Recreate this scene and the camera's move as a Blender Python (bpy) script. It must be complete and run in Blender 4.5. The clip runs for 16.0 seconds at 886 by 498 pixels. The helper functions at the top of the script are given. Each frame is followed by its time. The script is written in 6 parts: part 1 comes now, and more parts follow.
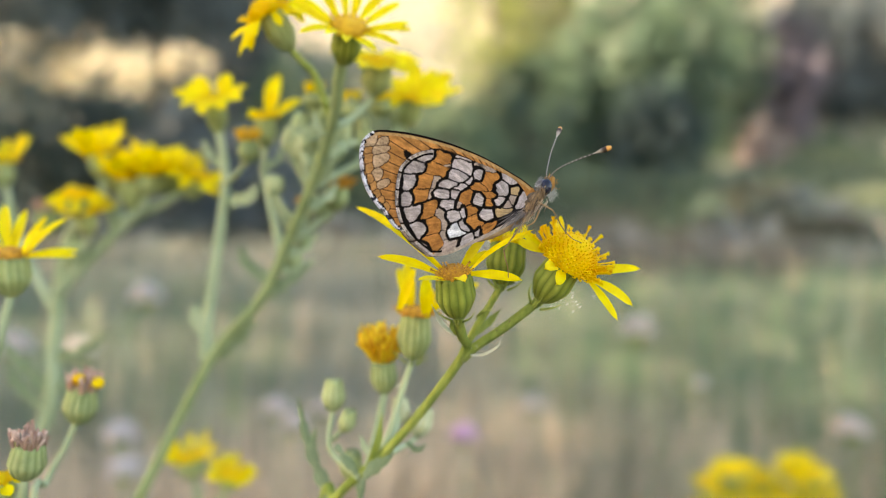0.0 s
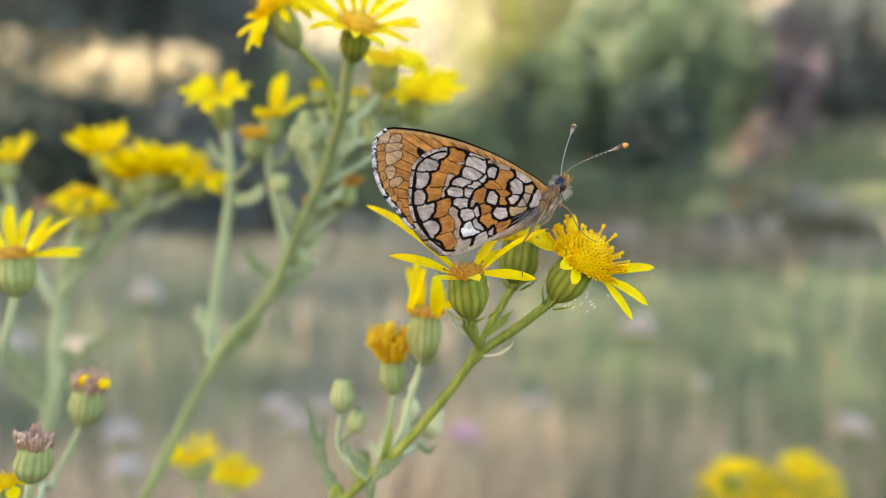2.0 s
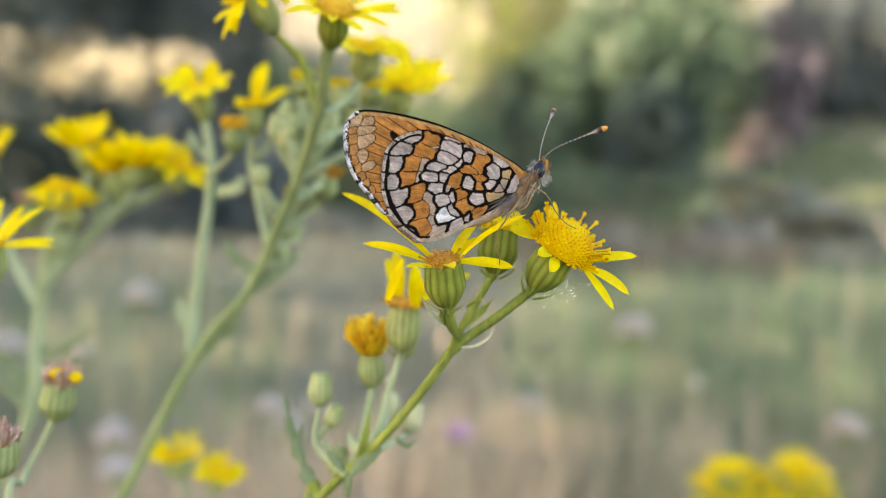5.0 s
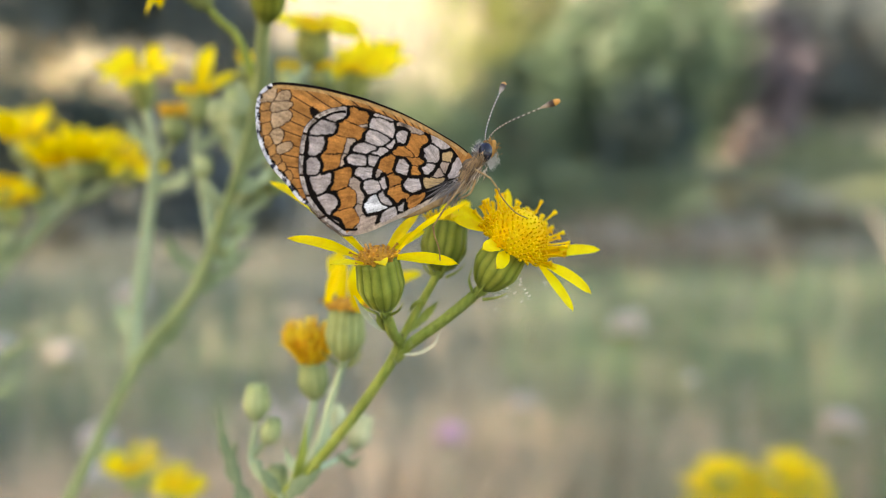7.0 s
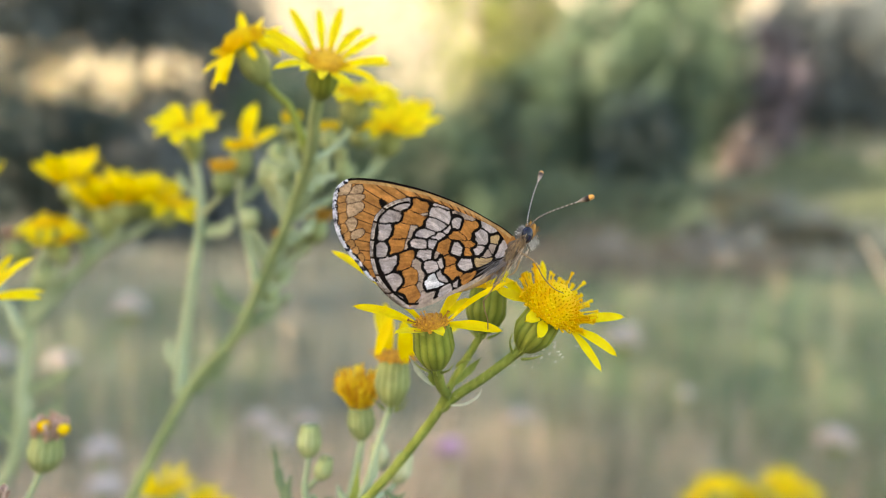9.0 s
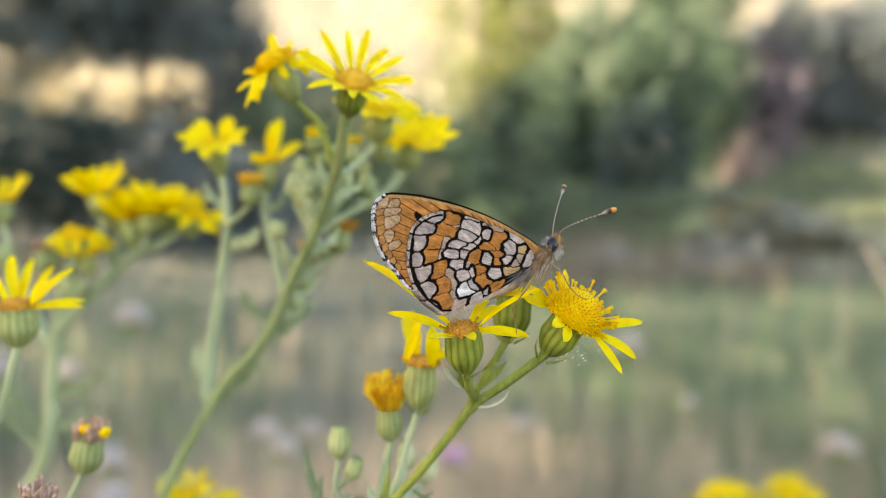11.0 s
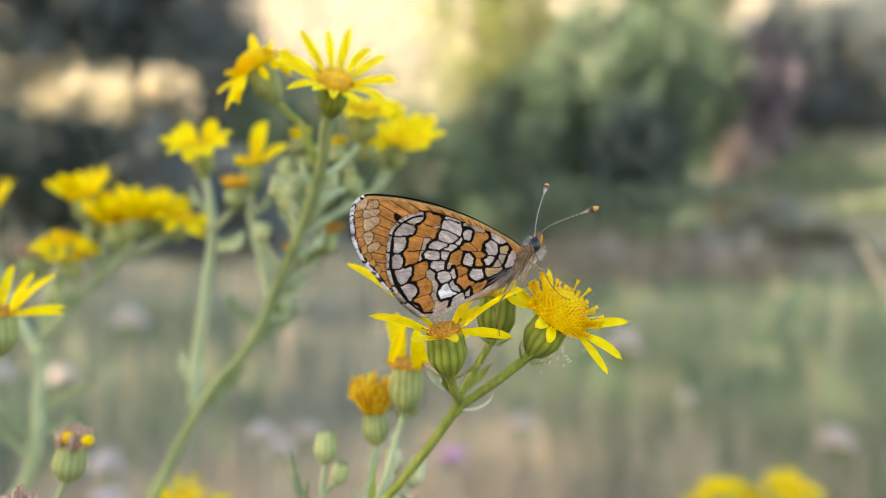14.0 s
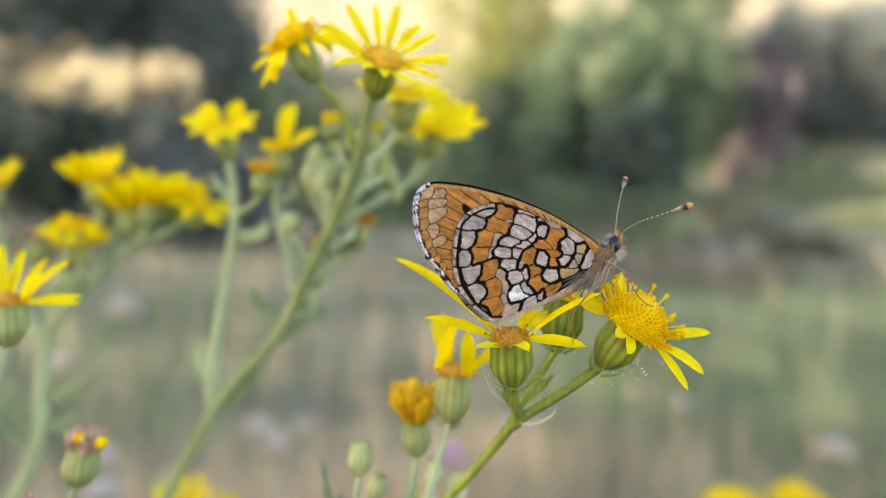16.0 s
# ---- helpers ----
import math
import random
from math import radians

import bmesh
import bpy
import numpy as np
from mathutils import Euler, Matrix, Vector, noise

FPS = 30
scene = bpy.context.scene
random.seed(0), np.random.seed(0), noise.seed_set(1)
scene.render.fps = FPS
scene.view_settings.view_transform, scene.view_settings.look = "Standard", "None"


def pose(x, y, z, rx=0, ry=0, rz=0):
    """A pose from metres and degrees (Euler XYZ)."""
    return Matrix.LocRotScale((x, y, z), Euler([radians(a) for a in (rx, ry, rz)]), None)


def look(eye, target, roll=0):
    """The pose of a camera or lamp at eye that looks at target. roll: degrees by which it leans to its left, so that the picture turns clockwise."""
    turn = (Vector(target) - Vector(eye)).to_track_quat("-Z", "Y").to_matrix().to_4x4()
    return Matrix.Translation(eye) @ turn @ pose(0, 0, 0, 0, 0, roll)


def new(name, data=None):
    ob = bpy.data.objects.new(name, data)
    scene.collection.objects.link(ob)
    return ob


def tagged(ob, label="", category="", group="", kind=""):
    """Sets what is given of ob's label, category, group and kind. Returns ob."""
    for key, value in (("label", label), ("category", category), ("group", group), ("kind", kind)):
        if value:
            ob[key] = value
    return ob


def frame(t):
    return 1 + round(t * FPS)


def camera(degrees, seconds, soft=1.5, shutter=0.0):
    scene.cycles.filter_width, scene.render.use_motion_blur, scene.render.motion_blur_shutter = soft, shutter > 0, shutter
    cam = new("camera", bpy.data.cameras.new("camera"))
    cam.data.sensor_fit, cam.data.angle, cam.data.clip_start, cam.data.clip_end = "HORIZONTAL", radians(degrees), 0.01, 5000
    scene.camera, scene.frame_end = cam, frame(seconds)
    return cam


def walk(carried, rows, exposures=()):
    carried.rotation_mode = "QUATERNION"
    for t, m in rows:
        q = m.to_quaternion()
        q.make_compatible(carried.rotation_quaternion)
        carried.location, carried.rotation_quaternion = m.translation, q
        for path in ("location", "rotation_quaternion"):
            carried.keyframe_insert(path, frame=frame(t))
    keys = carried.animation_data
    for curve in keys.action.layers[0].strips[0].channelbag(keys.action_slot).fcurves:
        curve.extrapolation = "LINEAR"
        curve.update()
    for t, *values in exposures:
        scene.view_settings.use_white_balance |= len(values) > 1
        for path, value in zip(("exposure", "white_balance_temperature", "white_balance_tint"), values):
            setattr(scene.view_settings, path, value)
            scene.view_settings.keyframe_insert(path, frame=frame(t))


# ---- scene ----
H = 0.75            # height of the lens over the ground, metres
cam = camera(60, 16.0, soft=0.3)
cam.data.dof.use_dof = True
cam.data.dof.focus_distance = 0.0835
cam.data.dof.aperture_fstop = 11.6
walk(cam, [
    (0.0, pose(0.00022, -0.00041, H - 0.00037, 87.572, -0.192, -0.001)),
    (0.5, pose(-0.00084, -0.00032, H + 0.00075, 87.455, -0.430, -0.039)),
    (1.0, pose(-0.00209, -0.00001, H + 0.00207, 87.434, -0.795, -0.028)),
    (1.5, pose(0.00000, 0.00000, H + 0.00000, 87.500, -0.000, 0.000)),
    (2.0, pose(-0.00137, 0.00089, H - 0.00046, 87.523, -0.141, -0.049)),
    (2.5, pose(-0.00204, 0.00316, H + 0.00051, 87.442, -0.289, -0.034)),
    (3.0, pose(-0.00058, 0.00298, H + 0.00022, 87.512, -0.088, -0.022)),
    (3.5, pose(0.00083, 0.00089, H - 0.00052, 87.584, 0.207, -0.034)),
    (4.0, pose(0.00067, 0.00097, H - 0.00103, 87.600, 0.027, -0.109)),
    (6.5, pose(0.00510, 0.01205, H - 0.00319, 87.527, -0.163, -0.409)),
    (7.0, pose(0.00724, 0.01443, H - 0.00307, 87.500, 0.345, -0.700)),
    (7.5, pose(0.00762, 0.01066, H - 0.00127, 87.868, 0.642, -0.895)),
    (8.0, pose(0.00684, 0.00724, H + 0.00100, 88.044, 0.160, -1.071)),
    (8.5, pose(0.00442, 0.00860, H + 0.00294, 87.914, -0.218, -1.069)),
    (9.0, pose(0.00122, 0.00305, H + 0.00425, 88.206, -0.118, -1.032)),
    (11.5, pose(-0.00243, -0.00239, H + 0.00468, 88.890, 0.180, -0.956)),
    (12.0, pose(0.00046, 0.00086, H + 0.00590, 88.762, 0.325, -0.965)),
    (12.5, pose(-0.00049, -0.00294, H + 0.00572, 89.025, 0.378, -0.938)),
    (13.0, pose(-0.00451, -0.00707, H + 0.00555, 89.244, 0.589, -0.923)),
    (13.5, pose(-0.00367, -0.00284, H + 0.00391, 89.054, 0.595, -1.078)),
    (14.0, pose(-0.00052, -0.00110, H + 0.00470, 88.828, 0.847, -1.228)),
    (14.5, pose(-0.00152, -0.00187, H + 0.00303, 89.069, 0.482, -1.207)),
    (15.0, pose(-0.00202, -0.00279, H + 0.00181, 89.201, 0.509, -1.199)),
    (15.5, pose(-0.00077, 0.00328, H + 0.00151, 88.960, 0.362, -1.329)),
    (16.0, pose(-0.00812, 0.00855, H + 0.00432, 88.646, -0.892, -1.478)),
], exposures=[(0.0, 2.36, 8050, 16.2), (9.0, 2.36, 8050, 16.2), (12.0, 2.31, 8050, 16.2), (16.0, 2.31, 8050, 16.2)])

# ---------------------------------------------------------------- light
SUN_EL, SUN_AZ = radians(23), radians(-112)     # azimuth from +y, clockwise; the sun stands to the left behind the added tree row
world = bpy.data.worlds.new("sky")
scene.world = world
world.use_nodes = True
wn = world.node_tree
sky = wn.nodes.new("ShaderNodeTexSky")
sky.sky_type, sky.sun_disc = "NISHITA", False
sky.sun_elevation, sky.sun_rotation = SUN_EL, SUN_AZ
wn.nodes["Background"].inputs[1].default_value = 0.15
wn.links.new(sky.outputs[0], wn.nodes["Background"].inputs[0])
sun_dir = Vector((math.sin(SUN_AZ) * math.cos(SUN_EL), math.cos(SUN_AZ) * math.cos(SUN_EL), math.sin(SUN_EL)))
sun = new("sun", bpy.data.lights.new("sun", "SUN"))
sun.data.energy, sun.data.angle, sun.data.color = 4.5, radians(0.5), (1.0, 0.9, 0.74)
sun.matrix_world = look(sun_dir * 50, (0, 0, 0))


# ---------------------------------------------------------------- materials
def material(name, dark, light, rough=0.6, scale=40.0, bump=0.2, translucent=0.0, attr="", stretch=(1, 1, 1), spec=0.4, island=0.0):
    """Two colours mixed by noise at two scales, with fine relief; attr: a colour attribute that tints it."""
    m = bpy.data.materials.new(name)
    m.use_nodes = True
    nt = m.node_tree
    b = nt.nodes["Principled BSDF"]
    b.inputs["Roughness"].default_value = rough
    b.inputs["Specular IOR Level"].default_value = spec
    tc = nt.nodes.new("ShaderNodeTexCoord")
    mp = nt.nodes.new("ShaderNodeMapping")
    mp.inputs["Scale"].default_value = stretch
    nt.links.new(tc.outputs["Object"], mp.inputs[0])
    n1, n2 = nt.nodes.new("ShaderNodeTexNoise"), nt.nodes.new("ShaderNodeTexNoise")
    n1.inputs["Scale"].default_value, n1.inputs["Detail"].default_value = scale, 4
    n2.inputs["Scale"].default_value, n2.inputs["Detail"].default_value = scale * 7, 3
    nt.links.new(mp.outputs[0], n1.inputs["Vector"])
    nt.links.new(mp.outputs[0], n2.inputs["Vector"])
    ad = nt.nodes.new("ShaderNodeMath")
    ad.operation = "MULTIPLY_ADD"
    ad.inputs[1].default_value = 0.45
    nt.links.new(n2.outputs[0], ad.inputs[0])
    sc = nt.nodes.new("ShaderNodeMath")
    sc.operation = "MULTIPLY_ADD"
    sc.inputs[1].default_value, sc.inputs[2].default_value = 1.5, -0.45
    nt.links.new(n1.outputs[0], sc.inputs[0])
    nt.links.new(sc.outputs[0], ad.inputs[2])
    fac = ad.outputs[0]
    if island:
        geo, oi, mx0 = nt.nodes.new("ShaderNodeNewGeometry"), nt.nodes.new("ShaderNodeObjectInfo"), nt.nodes.new("ShaderNodeMath")
        mx0.operation = "MULTIPLY_ADD"
        mx0.inputs[1].default_value = island
        nt.links.new(geo.outputs["Random Per Island"], mx0.inputs[0])
        nt.links.new(fac, mx0.inputs[2])
        fac2 = nt.nodes.new("ShaderNodeMath")
        fac2.operation = "SUBTRACT"
        fac2.inputs[1].default_value = island / 2
        nt.links.new(mx0.outputs[0], fac2.inputs[0])
        fac = fac2.outputs[0]
    ramp = nt.nodes.new("ShaderNodeValToRGB")
    ramp.color_ramp.elements[0].color, ramp.color_ramp.elements[1].color = (*dark, 1), (*light, 1)
    ramp.color_ramp.elements[0].position, ramp.color_ramp.elements[1].position = 0.2, 0.85
    nt.links.new(fac, ramp.inputs[0])
    out = ramp.outputs[0]
    if attr:
        at = nt.nodes.new("ShaderNodeVertexColor")
        at.layer_name = attr
        mx = nt.nodes.new("ShaderNodeMix")
        mx.data_type, mx.blend_type = "RGBA", "MULTIPLY"
        mx.inputs[0].default_value = 1.0
        nt.links.new(out, mx.inputs[6])
        nt.links.new(at.outputs[0], mx.inputs[7])
        out = mx.outputs[2]
    nt.links.new(out, b.inputs["Base Color"])
    if bump:
        bp = nt.nodes.new("ShaderNodeBump")
        bp.inputs["Strength"].default_value, bp.inputs["Distance"].default_value = bump, 0.3 / scale
        nt.links.new(n2.outputs[0], bp.inputs["Height"])
        nt.links.new(bp.outputs[0], b.inputs["Normal"])
    if translucent:
        tr, ms = nt.nodes.new("ShaderNodeBsdfTranslucent"), nt.nodes.new("ShaderNodeMixShader")
        nt.links.new(out, tr.inputs[0])
        ms.inputs[0].default_value = translucent
        nt.links.new(b.outputs[0], ms.inputs[1])
        nt.links.new(tr.outputs[0], ms.inputs[2])
        nt.links.new(ms.outputs[0], nt.nodes["Material Output"].inputs[0])
    return m


PETAL = material("petal_yellow", (0.84, 0.57, 0.002), (1.0, 0.84, 0.006), 0.6, 350, 0.15, 0.3, spec=0.2, island=0.25)
DISC = material("disc_florets", (0.93, 0.55, 0.004), (1.0, 0.76, 0.012), 0.65, 700, 0.3, 0.35, spec=0.2, island=0.6)
DISC_MID = material("disc_amber", (0.60, 0.29, 0.008), (0.88, 0.52, 0.02), 0.65, 700, 0.35, island=0.5)
DISC_FADING = material("fading_florets", (0.82, 0.42, 0.012), (1.0, 0.76, 0.035), 0.65, 700, 0.35, 0.25, island=0.9)
DISC_OLD = material("disc_orange", (0.42, 0.17, 0.015), (0.74, 0.38, 0.03), 0.7, 700, 0.4, island=0.6)
WITHERED = material("withered_florets", (0.38, 0.21, 0.15), (0.68, 0.48, 0.38), 0.85, 600, 0.5, island=0.6)
STEM = material("stem_green", (0.125, 0.185, 0.026), (0.37, 0.425, 0.10), 0.6, 300, 0.3, spec=0.2, stretch=(1, 1, 0.15))
STEM_MID = material("stem_dull_green", (0.19, 0.25, 0.105), (0.33, 0.395, 0.185), 0.65, 250, 0.3, spec=0.2, stretch=(1, 1, 0.2))
# greyed and lightened: the haze over the stems behind is in the colour
STEM_PALE = material("stem_pale_green", (0.255, 0.325, 0.18), (0.42, 0.485, 0.29), 0.65, 250, 0.3, stretch=(1, 1, 0.2))
BRACT = material("involucre_green", (0.712, 0.712, 0.665), (0.95, 0.95, 0.902), 0.55, 500, 0.25, attr="tint", spec=0.2)
LEAF = material("leaf_green", (0.16, 0.22, 0.105), (0.275, 0.34, 0.19), 0.6, 300, 0.3, 0.2)
WOOL = material("woolly_bract", (0.42, 0.46, 0.35), (0.62, 0.66, 0.52), 0.8, 500, 0.3)
WING = material("wing_scales", (0.72, 0.70, 0.68), (1.12, 1.1, 1.08), 0.75, 900, 0.35, 0.12, attr="tint", spec=0.04)
FUR = material("thorax_fur", (0.19, 0.10, 0.04), (0.52, 0.33, 0.17), 0.8, 900, 0.4, island=0.25)
SKIN = material("dark_body", (0.05, 0.032, 0.02), (0.17, 0.11, 0.065), 0.75, 900, 0.4)
FUR_PALE = material("pale_hair", (0.42, 0.40, 0.36), (0.80, 0.78, 0.74), 0.7, 900, 0.3, island=0.4)
FUR_LIGHT = material("buff_hair", (0.48, 0.36, 0.26), (0.76, 0.61, 0.47), 0.7, 900, 0.3, island=0.3)
FUR_GREY = material("grey_hair", (0.05, 0.045, 0.05), (0.38, 0.34, 0.32), 0.7, 900, 0.3, island=0.6)
PALP = material("palp_orange", (0.30, 0.12, 0.02), (0.62, 0.30, 0.07), 0.7, 900, 0.3, island=0.4)
EYE = material("compound_eye", (0.003, 0.003, 0.008), (0.008, 0.009, 0.03), 0.17, 1500, 0.08, spec=0.4)
ANT = material("antenna", (0.85, 0.85, 0.85), (1, 1, 1), 0.6, 900, 0.1, attr="tint")
LEG = material("leg_tan", (0.15, 0.09, 0.04), (0.40, 0.25, 0.11), 0.5, 900, 0.2)
FRESH = material("fresh_grass", (0.098, 0.17, 0.078), (0.255, 0.362, 0.182), 0.6, 3, 0.0, 0.25, island=0.8)
GRASS = material("meadow_grass", (0.110, 0.145, 0.106), (0.325, 0.345, 0.290), 0.6, 3, 0.0, 0.2, island=0.8)
# near-white leaf colour that carries the glitter of sunlight
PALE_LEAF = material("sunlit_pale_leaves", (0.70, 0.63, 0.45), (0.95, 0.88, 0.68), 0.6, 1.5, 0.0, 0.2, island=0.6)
HAY = material("hill_hay", (0.245, 0.222, 0.165), (0.42, 0.385, 0.30), 0.7, 0.6, 0.0, 0.15, island=0.8)
STRAW = material("dry_grass", (0.482, 0.372, 0.26), (0.804, 0.643, 0.462), 0.7, 3, 0.0, 0.15, island=0.8)
SOIL = material("meadow_ground", (0.675, 0.666, 0.63), (1.03, 1.03, 1.01), 0.9, 0.6, 0.4, attr="tint")
FOLIAGE = material("tree_leaves", (0.0526, 0.1, 0.0627), (0.138, 0.207, 0.119), 0.55, 1.5, 0.0, 0.2, island=0.8)
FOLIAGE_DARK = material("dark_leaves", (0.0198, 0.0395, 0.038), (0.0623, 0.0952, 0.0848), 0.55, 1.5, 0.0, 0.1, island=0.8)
FOLIAGE_DEEP = material("deep_green_leaves", (0.033, 0.066, 0.045), (0.096, 0.146, 0.09), 0.55, 1.5, 0.0, 0.15, island=0.8)
FOLIAGE_BLUE = material("blue_grey_leaves", (0.0594, 0.0808, 0.0855), (0.154, 0.184, 0.184), 0.55, 1.5, 0.0, 0.15, island=0.8)
# sunlight is put into this leaf colour, brighter than plain foliage
FOLIAGE_LIT = material("sunlit_tone_leaves", (0.11, 0.15, 0.045), (0.27, 0.30, 0.09), 0.55, 1.5, 0.0, 0.3, island=0.8)
FOLIAGE_RED = material("purple_leaves", (0.115, 0.094, 0.112), (0.25, 0.208, 0.232), 0.55, 1.5, 0.0, 0.1, island=0.8)
FOLIAGE_GREY = material("grey_leaves", (0.117, 0.135, 0.135), (0.261, 0.293, 0.288), 0.55, 1.5, 0.0, 0.1, island=0.8)
WEED = material("withered_weed", (0.075, 0.07, 0.055), (0.175, 0.162, 0.132), 0.8, 2, 0.0, 0.1, island=0.8)
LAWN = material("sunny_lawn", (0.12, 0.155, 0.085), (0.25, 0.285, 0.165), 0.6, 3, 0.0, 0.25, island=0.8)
PINKISH = material("bleached_shrub", (0.33, 0.25, 0.22), (0.56, 0.455, 0.41), 0.7, 3, 0.0, 0.15, island=0.8)
BRUSH = material("brown_brush", (0.042, 0.046, 0.03), (0.12, 0.122, 0.08), 0.8, 2, 0.0, 0.1, island=0.8)
BARK = material("bark", (0.06, 0.045, 0.035), (0.17, 0.13, 0.1), 0.9, 12, 0.6, stretch=(1, 1, 0.2))
PINK = material("pink_florets", (0.60, 0.33, 0.56), (0.84, 0.58, 0.79), 0.7, 60, 0.2, 0.2, island=0.4)
PALE = material("pale_florets", (0.56, 0.49, 0.46), (0.76, 0.69, 0.65), 0.7, 60, 0.2, 0.2, island=0.4)


# ---------------------------------------------------------------- mesh helpers
def mm(x, y, z):
    """Millimetres from the lens's first place to metres in the world."""
    return Vector((x / 1000, y / 1000, H + z / 1000))


def thing(name, base, label, category, group="", kind=""):
    ob = new(name)
    ob.location = base
    ob.empty_display_size = 0.01
    return tagged(ob, label, category, group, kind)


def link_mesh(name, me, material_, parent=None, label="", smooth=True):
    for m in (material_ if isinstance(material_, (list, tuple)) else [material_]):
        me.materials.append(m)
    if smooth:
        me.polygons.foreach_set("use_smooth", [True] * len(me.polygons))
    ob = new(name, me)
    if parent is not None:
        ob.parent = parent
        if parent.type == "EMPTY":
            ob.matrix_parent_inverse = Matrix.Translation(-parent.location)
    return tagged(ob, label)


def part(name, bm, material_, parent=None, label="", smooth=True):
    """Links a bmesh as one mesh object under a thing or a part."""
    me = bpy.data.meshes.new(name)
    bm.to_mesh(me)
    bm.free()
    return link_mesh(name, me, material_, parent, label, smooth)


def raw(name, verts, faces, material_, parent=None, label="", smooth=False, tint=None):
    me = bpy.data.meshes.new(name)
    me.from_pydata([tuple(v) for v in verts], [], faces)
    if tint is not None:
        layer = me.color_attributes.new("tint", "FLOAT_COLOR", "POINT")
        layer.data.foreach_set("color", np.c_[np.asarray(tint, float), np.ones(len(tint))].ravel())
    me.update()
    return link_mesh(name, me, material_, parent, label, smooth)


def curve(points, n=6):
    """Catmull-Rom through the points, n steps a span."""
    p = [Vector(q) for q in points]
    p = [p[0] * 2 - p[1], *p, p[-1] * 2 - p[-2]]
    out = []
    for i in range(1, len(p) - 2):
        for k in range(n):
            t = k / n
            a, b, c, d = p[i - 1], p[i], p[i + 1], p[i + 2]
            out.append(0.5 * (2 * b + (c - a) * t + (2 * a - 5 * b + 4 * c - d) * t * t + (3 * b - a - 3 * c + d) * t**3))
    return out + [p[-2]]


def frame_of(axis):
    axis = Vector(axis).normalized()
    side = axis.cross(Vector((0.3, -1, 0.1)))
    side = (side if side.length > 1e-3 else axis.cross(Vector((1, 0, 0)))).normalized()
    return side, axis.cross(side).normalized(), axis


def tube_data(points, r0, r1, n=6, seg=8, ribs=0.0, verts=None, faces=None, taper=1):
    """A tapered round tube along a smooth curve, closed at its ends."""
    verts, faces = ([] if verts is None else verts), ([] if faces is None else faces)
    line = curve(points, n) if n > 1 else [Vector(q) for q in points]
    base = len(verts)
    side = None
    for i, c in enumerate(line):
        ax = (line[min(i + 1, len(line) - 1)] - line[max(i - 1, 0)]).normalized()
        if side is None:
            side = frame_of(ax)[0]
        side = (side - ax * side.dot(ax)).normalized()
        up = ax.cross(side)
        f = i / (len(line) - 1)
        r = r1 + (r0 - r1) * (1 - f) ** taper
        for k in range(seg):
            a = 2 * math.pi * k / seg
            rr = r * (1 + (ribs if k % 2 else -ribs))
            verts.append(c + side * math.cos(a) * rr + up * math.sin(a) * rr)
    for i in range(len(line) - 1):
        for k in range(seg):
            a, b = base + i * seg + k, base + i * seg + (k + 1) % seg
            faces.append((a, b, b + seg, a + seg))
    faces.append(tuple(base + k for k in range(seg))[::-1])
    faces.append(tuple(base + (len(line) - 1) * seg + k for k in range(seg)))
    return verts, faces


def tube(name, points, r0, r1, material_, parent, label="", ribs=0.0, seg=8, n=6):
    v, f = tube_data(points, r0, r1, n, seg, ribs, taper=5 if name == "stem" else 1)
    return raw(name, v, f, material_, parent, label, True)


# ---------------------------------------------------------------- ragwort
def ray_data(start, tip, axis, width, rng, bend=0.12):
    """One ray floret: a long strap with a rounded, notched end, grooved and arched."""
    start, tip = Vector(start), Vector(tip)
    along = tip - start
    ln = along.length
    d = along.normalized()
    side = d.cross(Vector(axis)).normalized()
    up = side.cross(d).normalized()
    verts, faces = [], []
    rows, cols = 14, 4
    twist = rng.uniform(-0.35, 0.35)
    for i in range(rows + 1):
        t = i / rows
        w = width * (0.42 + 0.58 * min(1, t * 2.4)) * (1 - t ** 5) ** 0.6 + width * 0.02
        arch = up * (ln * bend * math.sin(math.pi * t * 0.95))
        for k in range(cols + 1):
            s = k / cols * 2 - 1
            a = twist * t
            q = side * math.cos(a) + up * math.sin(a)
            groove = up * (abs(s) ** 1.5 * width * 0.14 + (0.07 if k in (1, 3) else 0) * width * (1 - t * t))
            notch = -d * (abs(s) ** 2 * width * 0.12 * t)
            verts.append(start + along * t + arch + q * (s * w * 0.5) + groove + notch)
    for i in range(rows):
        for k in range(cols):
            a = i * (cols + 1) + k
            faces.append((a, a + 1, a + cols + 2, a + cols + 1))
    return verts, faces


